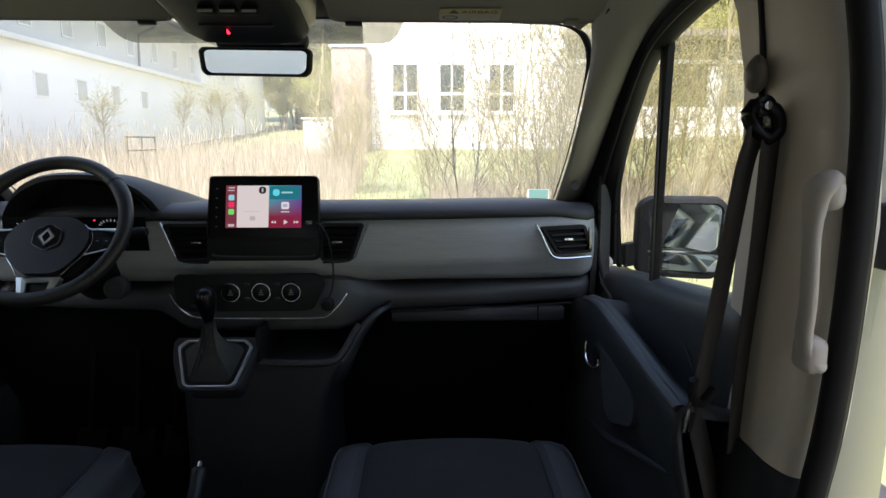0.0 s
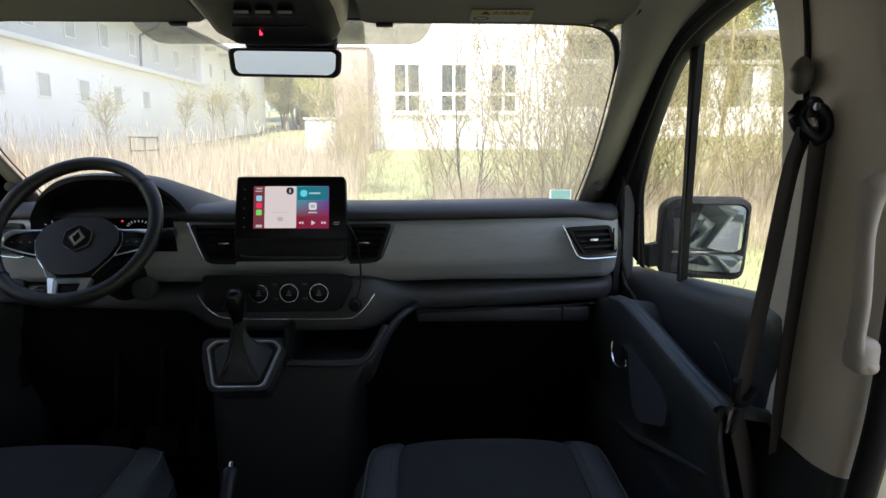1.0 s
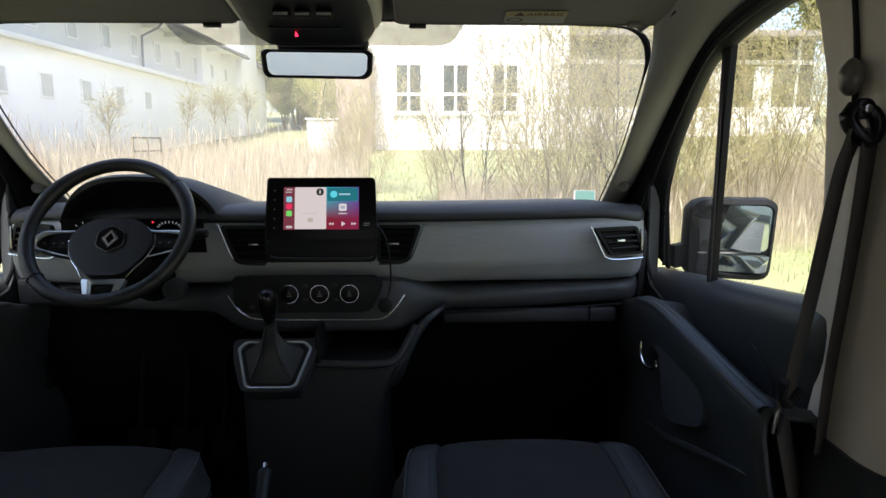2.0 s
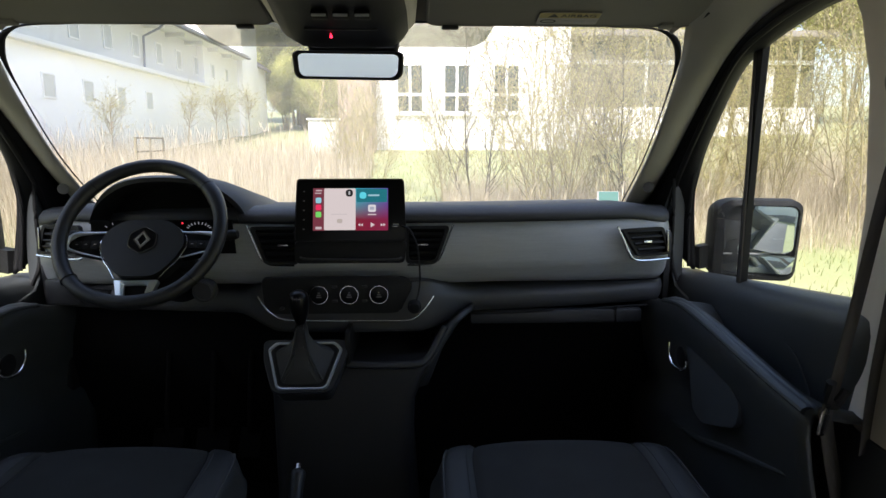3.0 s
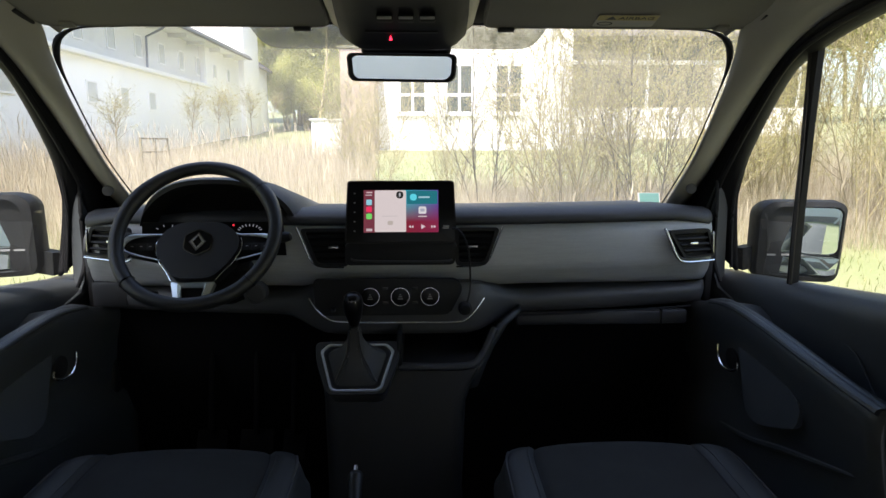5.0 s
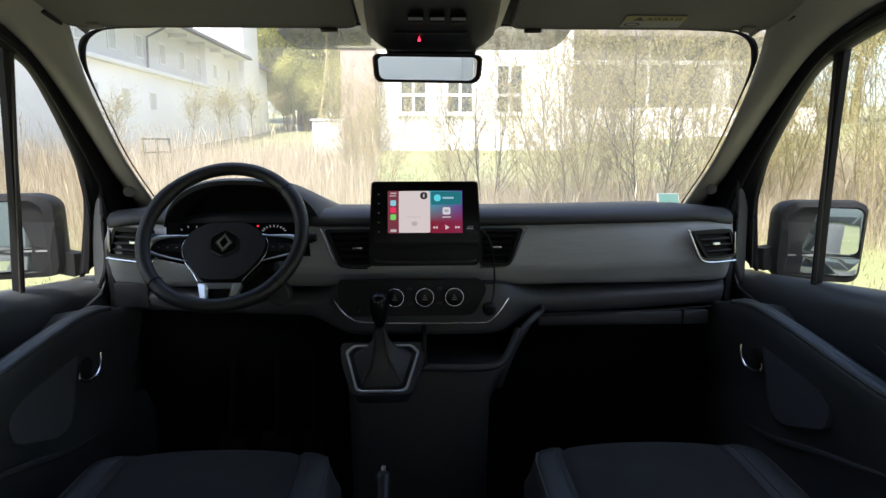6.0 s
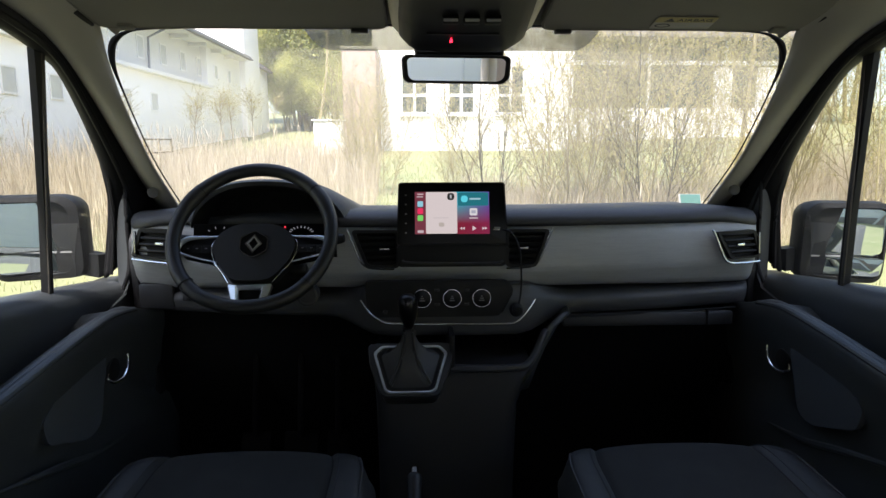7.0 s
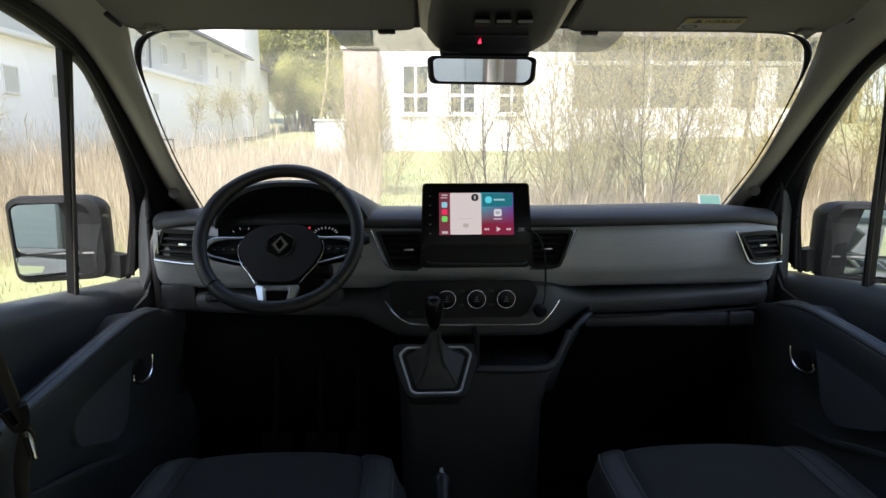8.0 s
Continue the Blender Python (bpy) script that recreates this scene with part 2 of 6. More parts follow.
def plate(outline, m, depth, bevel=0.0, bm=None, seg=2):
    """An outline (u, v) lifted by m and extruded along its normal by depth towards +w."""
    one = bmesh.new()
    lo = [one.verts.new((p[0], p[1], 0)) for p in outline]
    hi = [one.verts.new((p[0], p[1], depth)) for p in outline]
    one.faces.new(lo[::-1])
    top = one.faces.new(hi)
    k = len(lo)
    for i in range(k):
        one.faces.new((lo[i], lo[(i + 1) % k], hi[(i + 1) % k], hi[i]))
    if bevel:
        bmesh.ops.bevel(one, geom=top.edges[:], offset=bevel, segments=seg, profile=0.5, affect="EDGES")
    bmesh.ops.transform(one, matrix=m, verts=one.verts)
    return merge(bm, one)


def ring_plate(outer, inner, m, depth, bm=None):
    """A flat frame between two outlines of the same count."""
    one = bmesh.new()
    k = len(outer)
    rows = [[one.verts.new((p[0], p[1], w)) for p in o] for o, w in ((outer, 0), (outer, depth), (inner, depth), (inner, 0))]
    for a in range(4):
        r0, r1 = rows[a], rows[(a + 1) % 4]
        for i in range(k):
            one.faces.new((r0[i], r0[(i + 1) % k], r1[(i + 1) % k], r1[i]))
    bmesh.ops.transform(one, matrix=m, verts=one.verts)
    return merge(bm, one)


def spline(pts, n=8):
    """A smooth line through points."""
    p = [Vector(q) for q in pts]
    out = []
    for i in range(len(p) - 1):
        a, b, c, d = p[max(i - 1, 0)], p[i], p[i + 1], p[min(i + 2, len(p) - 1)]
        for j in range(n):
            t = j / n
            out.append(0.5 * (2 * b + (c - a) * t + (2 * a - 5 * b + 4 * c - d) * t * t + (3 * b - a - 3 * c + d) * t ** 3))
    return out + [p[-1]]


def tube(pts, r, sides=8, closed=False, bm=None, flat=1.0, up=(0, 0, 1)):
    """A round or flattened bar along a line; r may be a list."""
    one = bmesh.new()
    p = [Vector(q) for q in pts]
    k = len(p)
    rows = []
    for i in range(k):
        a = p[i - 1] if (i or closed) else p[i]
        b = p[(i + 1) % k] if (i < k - 1 or closed) else p[i]
        d = (b - a).normalized()
        s = d.cross(Vector(up))
        if s.length < 1e-3:
            s = d.cross(Vector((0, 1, 0)))
        s.normalize()
        w = s.cross(d)
        ri = r[i] if isinstance(r, (list, tuple)) else r
        rows.append([one.verts.new(p[i] + s * ri * math.cos(2 * math.pi * j / sides) + w * ri * flat * math.sin(2 * math.pi * j / sides)) for j in range(sides)])
    for i in range(k if closed else k - 1):
        r0, r1 = rows[i], rows[(i + 1) % k]
        for j in range(sides):
            one.faces.new((r0[j], r0[(j + 1) % sides], r1[(j + 1) % sides], r1[j]))
    if not closed:
        one.faces.new(rows[0][::-1])
        one.faces.new(rows[-1])
    return merge(bm, one)


def loft(rows, bm=None, close_rows=False, caps=False):
    """A skin over rows of points of equal count."""
    one = bmesh.new()
    vs = [[one.verts.new(q) for q in r] for r in rows]
    for i in range(len(vs) - 1):
        k = len(vs[i])
        for j in range(k if close_rows else k - 1):
            one.faces.new((vs[i][j], vs[i][(j + 1) % k], vs[i + 1][(j + 1) % k], vs[i + 1][j]))
    if caps:
        one.faces.new(vs[0][::-1])
        one.faces.new(vs[-1])
    return merge(bm, one)


def disc(m, r, depth, n=28, bevel=0.0, bm=None):
    return plate([(r * math.cos(2 * math.pi * i / n), r * math.sin(2 * math.pi * i / n)) for i in range(n)], m, depth, bevel, bm)


def facing(x, y, z, back=0.0, yaw=0.0):
    """A frame whose u runs right, v up and w towards the back of the van; back: degrees that its top leans ahead."""
    return pose(x, y, z) @ pose(0, 0, 0, 90 - back, 0, yaw)


def strip(path, width, thick, m, bm=None):
    """A flat bar of even width along a line in the (u, v) plane of m."""
    p = [Vector((q[0], q[1])) for q in path]
    left, right = [], []
    for i in range(len(p)):
        d = (p[min(i + 1, len(p) - 1)] - p[max(i - 1, 0)]).normalized()
        n = Vector((-d.y, d.x)) * width / 2
        left.append(p[i] + n)
        right.append(p[i] - n)
    return plate(right + left[::-1], m, thick, 0, bm)


def smooth(a, b, x):
    t = max(0.0, min(1.0, (x - a) / (b - a)))
    return t * t * (3 - 2 * t)


def solid(ob, thick, offset=1.0):
    md = ob.modifiers.new("thickness", "SOLIDIFY")
    md.thickness, md.offset = thick, offset
    return ob

# ---- the van's shell ----
HALF = 0.89          # door glass, from the middle of the van


def tumble(s, k, pts, n):
    """A smooth line that leans inwards with its height on the driver's side."""
    k = k if s < 0 else k * 0.15
    return [p - Vector((s * k * max(0.0, p.z - 1.13), 0, 0)) for p in spline(pts, n)]


def edge_a(s):
    """Rim of the windscreen, from the dash up to the header's middle."""
    return spline([(s * 0.742, 1.80, 1.215), (s * 0.742, 1.69, 1.30), (s * 0.741, 1.54, 1.422), (s * 0.742, 1.425, 1.56), (s * 0.738, 1.365, 1.645), (s * 0.70, 1.34, 1.688), (s * 0.60, 1.335, 1.70), (s * 0.3, 1.335, 1.706), (0, 1.335, 1.708)], 6)


def edge_b(s):
    """Where the pale pillar trim meets the black door seal, and on along the roof."""
    return tumble(s, 0.04, [(s * 0.83, 1.80, 1.26), (s * 0.83, 1.70, 1.335), (s * 0.83, 1.62, 1.40), (s * 0.83, 1.44, 1.56), (s * 0.83, 1.30, 1.66), (s * 0.83, 1.15, 1.707), (s * 0.83, 1.0, 1.722), (s * 0.83, 0.8, 1.73), (s * 0.83, 0.6, 1.735)], 6)


def edge_r(s):
    """Where the pillar trim meets the headliner."""
    return spline([(s * 0.742, 1.80, 1.215), (s * 0.742, 1.69, 1.30), (s * 0.741, 1.54, 1.422), (s * 0.742, 1.425, 1.56), (s * 0.738, 1.365, 1.645), (s * 0.715, 1.28, 1.715), (s * 0.705, 1.1, 1.745), (s * 0.70, 0.85, 1.765), (s * 0.70, 0.6, 1.775)], 6)


def edge_g(s):
    """Rim of the door's glass."""
    return tumble(s, 0.08, [(s * HALF, 1.565, 1.12), (s * HALF, 1.585, 1.25), (s * HALF, 1.58, 1.34), (s * HALF, 1.545, 1.435), (s * HALF, 1.41, 1.595), (s * HALF, 1.32, 1.645), (s * HALF, 1.14, 1.69), (s * HALF, 1.0, 1.70), (s * HALF, 0.6, 1.712)], 6)


def between(a, b, n, bulge):
    rows = []
    for p, q in zip(a, b):
        rows.append([p.lerp(q, i / n) + bulge(p) * math.sin(math.pi * i / n) for i in range(n + 1)])
    return rows


for s, side in ((-1, "left"), (1, "right")):
    bm = loft(between(edge_r(s), edge_b(s), 8, lambda p: Vector((-s * 0.004, -0.014, -0.006))))
    ob = single("pillar_trim_" + side, bm, BEIGE_DIM, "warm grey plastic windscreen pillar trim, curving into the roof edge", "pillar trim", "structure", sharp=80)
    solid(ob, 0.006, 0)
    # speaker grille at the pillar's foot
    g = disc(pose(s * 0.776, 1.622, 1.335) @ pose(0, 0, 0, 78, 0, -s * 30), 0.014, 0.002, bevel=0.001)
    part("speaker_grille", g, GRILLE, ob, "round perforated grille")
    # parting line of the trim
    part("parting_line", tube(spline([(s * 0.752, 1.363, 1.628), (s * 0.785, 1.372, 1.612), (s * 0.822, 1.398, 1.60)], 5), 0.0013, 6), RUBBER, ob)
    bm = loft(between(edge_b(s), edge_g(s), 6, lambda p: Vector((-s * 0.004, -0.012, -0.003))))
    ob = single("door_seal_" + side, bm, RUBBER, "black rubber seal round the front door opening", "door seal", "structure", sharp=80)
    solid(ob, 0.012, 0)
    lip = [p.lerp(q, 0.45) + Vector((-s * 0.012, -0.016, -0.004)) for p, q in zip(edge_b(s), edge_g(s))]
    part("seal_lip", tube(lip, 0.007, 8), RUBBER, ob)
    lip = [p.lerp(q, 0.94) + Vector((-s * 0.008, -0.006, -0.002)) for p, q in zip(edge_b(s), edge_g(s))]
    part("glass_channel", tube(lip, 0.005, 6), MATT_BLACK, ob, "thin glossy glass run")

# black edge of the screen
for s in (-1, 1):
    rim = [p + Vector((-s * 0.004, 0.014, 0.0)) for p in edge_a(s)]
    single("screen_edge_" + ("left" if s < 0 else "right"), tube(rim, [0.0018 + 0.0062 * math.exp(-((i - 26) / 4.5) ** 2) if i < 36 else 0.003 for i in range(len(rim))], 8), RUBBER, "black bonded edge of the windscreen", "windscreen edge", "structure")

# windscreen: a bowed sheet inside the rim
rows = []
for i in range(25):
    u = -0.80 + 1.60 * i / 24
    k = (u / 0.76) ** 2
    rows.append([Vector((u, 1.355 - 0.005 * k + (0.62 - 0.13 * k) * t + 0.02 * math.sin(math.pi * t), 1.715 - 0.02 * k - (0.49 - 0.03 * k) * t + 0.05 * math.sin(math.pi * t))) for t in [j / 10 for j in range(11)]])
ws = single("window_1", loft(rows), GLASS_WS, "clear curved windscreen above the dashboard", "windscreen", "structure", sharp=80)
ws.visible_shadow = False
# tinted band with two rounded lobes beside the mirror
for s in (-1, 1):
    lobe = round_poly([(s * 0.0, 0.02), (s * 0.335, 0.02), (s * 0.30, -0.06), (s * 0.0, -0.06)], 0.035)
    if s > 0:
        lobe = lobe[::-1]
    part("tint_band", plate(lobe, facing(0, 1.395, 1.708, -50), 0.0008), TINT, ws, "grey dotted shade band")

# header and roof lining
rows = []
for y, z, w in ((1.345, 1.722, 0.72), (1.336, 1.707, 0.70), (1.31, 1.738, 0.705), (1.20, 1.768, 0.71), (1.0, 1.788, 0.703), (0.6, 1.80, 0.702), (0.0, 1.80, 0.76), (-1.0, 1.80, 0.80), (-2.2, 1.78, 0.80)):
    rows.append([Vector((w * math.sin(math.pi / 2 * (j / 10 - 1)) if j < 10 else w * math.sin(math.pi / 2 * (j / 10 - 1)), y, z - 0.025 * (j / 10 - 1) ** 4)) for j in range(21)])
ob = single("ceiling", loft(rows), LINER, "grey felt roof lining of the van", "headliner", "structure", sharp=70)
solid(ob, 0.03, 1)
ob = single("roof_skin", box(-0.90, 0.90, -2.3, 1.30, 1.86, 1.90, 0.015), PAINT, "pale grey painted van roof panel", "van roof", "structure")
for s in (-1, 1):
    part("roof_rail", loft([[Vector((s * 0.83, y, 1.735)), Vector((s * 0.91, y, 1.75)), Vector((s * 0.93, y, 1.80)), Vector((s * 0.89, y, 1.875))] for y in (1.15, 0.6, -0.9, -2.3)]), PAINT, ob)
    solid(done[-1], 0.01, 0)

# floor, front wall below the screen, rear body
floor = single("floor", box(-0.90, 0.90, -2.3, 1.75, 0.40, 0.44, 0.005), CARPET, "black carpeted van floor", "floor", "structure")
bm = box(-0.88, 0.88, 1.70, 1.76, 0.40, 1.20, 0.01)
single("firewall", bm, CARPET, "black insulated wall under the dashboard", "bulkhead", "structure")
bm = box(-0.95, 0.95, 1.80, 1.84, 0.35, 1.17, 0.01)
bm = loft([[Vector((u, 1.80 + 0.16 * (1 - (u / 0.95) ** 2), 1.21)), Vector((u, 2.1 + 0.12 * (1 - (u / 0.95) ** 2), 1.15)), Vector((u, 2.55 - 0.25 * (u / 0.95) ** 2, 0.95)), Vector((u, 2.62 - 0.3 * (u / 0.95) ** 2, 0.3))] for u in [-0.95 + 0.19 * i for i in range(11)]], bm)
single("bonnet", bm, PAINT, "pale grey painted van bonnet", "bonnet", "structure")

# rear side walls: closed with a window opposite, sliding door opening beside the camera
bm = box(-0.92, -0.86, -2.25, 0.66, 0.40, 1.08, 0.008)
box(-0.92, -0.86, -2.25, 0.66, 1.60, 1.80, 0.008, bm=bm)
box(-0.92, -0.86, -2.25, -1.95, 1.07, 1.61, 0.008, bm=bm)
box(-0.92, -0.86, -0.72, -0.60, 1.07, 1.61, 0.008, bm=bm)
box(-0.92, -0.86, 0.52, 0.66, 1.07, 1.61, 0.008, bm=bm)
single("wall_left", bm, BEIGE, "warm grey lined van side wall with window openings", "van wall", "structure")
bm = box(0.86, 0.92, -2.25, -0.85, 0.40, 1.08, 0.008)
box(0.86, 0.92, -2.25, -0.85, 1.69, 1.80, 0.008, bm=bm)
box(0.86, 0.92, -2.25, -1.95, 1.07, 1.70, 0.008, bm=bm)
box(0.86, 0.92, -0.98, -0.85, 1.07, 1.70, 0.008, bm=bm)
box(0.86, 0.92, -0.85, 0.62, 1.70, 1.80, 0.008, bm=bm)
box(0.80, 0.92, -0.85, 0.62, 0.36, 0.46, 0.01, bm=bm)
single("wall_right", bm, BEIGE, "warm grey lined van side wall with an open sliding door", "van wall", "structure")


bm = box(-0.945, -0.924, -2.25, 0.66, 0.38, 1.08, 0.006)
box(-0.945, -0.924, -2.25, 0.66, 1.60, 1.84, 0.006, bm=bm)
for y0, y1 in ((-2.25, -1.95), (-0.72, -0.60), (0.52, 0.66)):
    box(-0.945, -0.924, y0, y1, 1.081, 1.599, 0.006, bm=bm)
skin = single("body_side_left", bm, PAINT, "pale grey painted van side panel", "van side", "structure")
for y0, y1 in ((-1.95, -0.72), (-0.60, 0.52)):
    part("side_glass", box(-0.936, -0.930, y0, y1, 1.08, 1.60, 0), GLOSS, skin, "dark tinted side window")


# ---- B-pillars, belts, grab handle ----
def b_pillar(s, side):
    outline = round_poly([(0.925, 0.945), (0.868, 0.945), (0.858, 0.88), (0.842, 0.845), (0.838, 0.735), (0.85, 0.695), (0.90, 0.69), (0.925, 0.71)], 0.018, 3)
    rows = []
    for z, dy, k in ((1.0, 0.018, 1.0), (1.1, 0.006, 1.0), (1.35, -0.006, 1.0), (1.55, 0.018, 1.0), (1.65, 0.04, 0.99), (1.78, 0.08, 0.955)):
        rows.append([Vector((s * p.x * k, p.y + dy, z)) for p in outline])
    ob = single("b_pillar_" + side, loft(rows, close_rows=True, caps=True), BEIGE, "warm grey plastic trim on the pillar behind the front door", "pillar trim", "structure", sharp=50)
    rows = [[Vector((s * p.x * k, p.y * 1.0 + dy, z)) for p in outline] for z, dy, k in ((0.42, 0.06, 0.97), (0.8, 0.03, 0.985), (1.0, 0.0185, 0.992), (1.012, 0.018, 0.992))]
    part("lower_trim", loft(rows, close_rows=True, caps=True), LOWER, ob, "dark lower pillar trim", 50)
    path = spline([(s * 0.80, 0.735, 1.78), (s * 0.845, 0.71, 1.70), (s * 0.868, 0.682, 1.52), (s * 0.868, 0.668, 1.34), (s * 0.865, 0.672, 1.12), (s * 0.855, 0.69, 0.9), (s * 0.85, 0.70, 0.5)], 6)
    part("rear_seal", tube(path, 0.016, 10, up=(0, 1, 0)), RUBBER, ob, "black rubber door seal")
    part("rear_seal_fin", tube([p + Vector((s * 0.011, -0.001, 0)) for p in path], 0.008, 8, up=(0, 1, 0)), RUBBER, ob)
    jamb = box(0.0, 0.17, 0.0, 0.03, 0.40, 1.80, 0.006, m=pose(s * 0.885, 0.695, 0) @ pose(0, 0, 0, 0, 0, 30) if s > 0 else pose(s * 0.885, 0.695, 0) @ pose(0, 0, 0, 0, 0, 150))
    part("painted_jamb", jamb, PAINT, ob, "pale grey painted door jamb")
    if s > 0:
        part("striker", box(0.922, 0.97, 0.69, 0.76, 1.295, 1.375, 0.006), MATT_BLACK, ob, "black door striker")
        part("striker_pin", tube([(0.945, 0.70, 1.315), (0.945, 0.67, 1.32), (0.945, 0.67, 1.34), (0.945, 0.70, 1.345)], 0.006, 8), DARK_CHROME, ob)
    part("belt_track", tube(spline([(s * 0.8365, 0.84, 1.44), (s * 0.8365, 0.845, 1.55), (s * 0.829, 0.855, 1.65), (s * 0.806, 0.865, 1.76)], 5), 0.0042, 6), RUBBER, ob, "dark belt height track")
    return ob


for s, side in ((-1, "left"), (1, "right")):
    b_pillar(s, side)


def seat_belt(s, slack=0.0):
    x = s * 0.832
    belt = thing("seat_belt", (s * 0.84, 0.82, 0.98), "taupe woven seat belt hanging from the pillar with black buckle tongue", "seat belt", "front seat belts")
    knob = bmesh.new()
    bmesh.ops.create_uvsphere(knob, u_segments=20, v_segments=12, radius=1)
    for q in knob.verts:
        k = 1 - 0.35 * max(0.0, q.co.z) ** 2
        q.co = Vector((x - s * 0.008 + q.co.x * 0.015 * k, 0.837 + q.co.y * 0.019 * k, 1.541 + q.co.z * 0.026))
    part("height_adjuster", knob, ADJUSTER, belt, "taupe height adjuster knob")
    loop = tube(spline([(x - s * 0.028, 0.795, 1.497), (x - s * 0.006, 0.79, 1.49), (x - s * 0.002, 0.785, 1.468), (x - s * 0.014, 0.782, 1.455), (x - s * 0.032, 0.785, 1.468), (x - s * 0.038, 0.792, 1.485)], 5), 0.0108, 10, closed=True)
    loop = disc(facing(x - s * 0.018, 0.797, 1.496), 0.014, 0.012, bevel=0.003, bm=loop)
    part("belt_loop", loop, GLOSS, belt, "black belt guide loop")
    part("loop_bolt", disc(facing(x - s * 0.018, 0.784, 1.496), 0.006, 0.004, bevel=0.002), DARK_CHROME, belt)

    def ribbon(path, wide, turn):
        d = Vector((math.cos(turn) * s, math.sin(turn), 0)) * wide / 2
        b = loft([[Vector(p) - d, Vector(p), Vector(p) + d] for p in path])
        return b
    web = part("shoulder_webbing", ribbon(spline([(s * 0.806, 0.788, 1.470), (s * 0.802, 0.79, 1.45), (s * 0.797, 0.80, 1.40), (s * (0.785 - 0.8 * slack), 0.815, 1.22), (s * (0.772 - slack), 0.825, 1.08), (s * (0.768 - slack), 0.83, 1.06), (s * (0.80 - slack), 0.85, 0.97), (s * (0.85 - 1.6 * slack), 0.86, 0.8)], 6), 0.044, 0.6), WEB, belt, sharp=80)
    solid(web, 0.0025, 0)
    web = part("pillar_webbing", ribbon(spline([(s * 0.823, 0.786, 1.470), (s * 0.825, 0.786, 1.45), (s * 0.83, 0.80, 1.3), (s * 0.834, 0.82, 1.12), (s * 0.838, 0.828, 0.99)], 6), 0.044, 0.5), WEB, belt, sharp=80)
    solid(web, 0.0025, 0)
    part("tongue", box(-0.008, 0.008, -0.003, 0.003, -0.022, 0.022, 0.002, m=pose(s * (0.757 - slack), 0.815, 1.048) @ pose(0, 0, 0, 0, s * 18, s * 30)), DARK_CHROME, belt, "steel buckle tongue")
    part("tongue_grip", tube(spline([(s * (0.752 - slack), 0.80, 1.115), (s * (0.757 - slack), 0.81, 1.085), (s * (0.775 - slack), 0.82, 1.07), (s * (0.797 - slack), 0.83, 1.088)], 5), 0.007, 8), MATT_BLACK, belt, "black plastic tongue grip")
    part("tongue_slot", box(-0.0045, 0.0045, -0.005, -0.002, -0.017, 0.012, 0.001, m=pose(s * (0.757 - slack), 0.8135, 1.048) @ pose(0, 0, 0, 0, s * 18, s * 30)), MATT_BLACK, belt)


seat_belt(1)
seat_belt(-1, 0.075)

grab = thing("grab_handle", (0.83, 0.69, 1.19), "pale grey plastic grab handle on the door pillar", "grab handle")
part("grip", tube(spline([(0.836, 0.676, 1.405), (0.826, 0.675, 1.40), (0.819, 0.674, 1.385), (0.816, 0.67, 1.34), (0.816, 0.664, 1.27), (0.818, 0.668, 1.22), (0.828, 0.672, 1.195), (0.838, 0.673, 1.185)], 6), [0.013 + 0.010 * (1 - smooth(8, 19, i)) + 0.007 * smooth(31, 38, i) for i in range(43)], 16, flat=0.6, up=(1, 0, 0)), HANDLE, grab)
part("lower_cap", box(0.816, 0.846, 0.654, 0.694, 1.176, 1.222, 0.013, 4), HANDLE, grab, "pale screw cap")
part("upper_cap", box(0.818, 0.846, 0.654, 0.698, 1.372, 1.410, 0.013, 4), HANDLE, grab)


# ---- front doors ----
def belt_line(y):
    return 1.098 + 0.13 * (1.60 - y) if y < 1.6 else 1.098


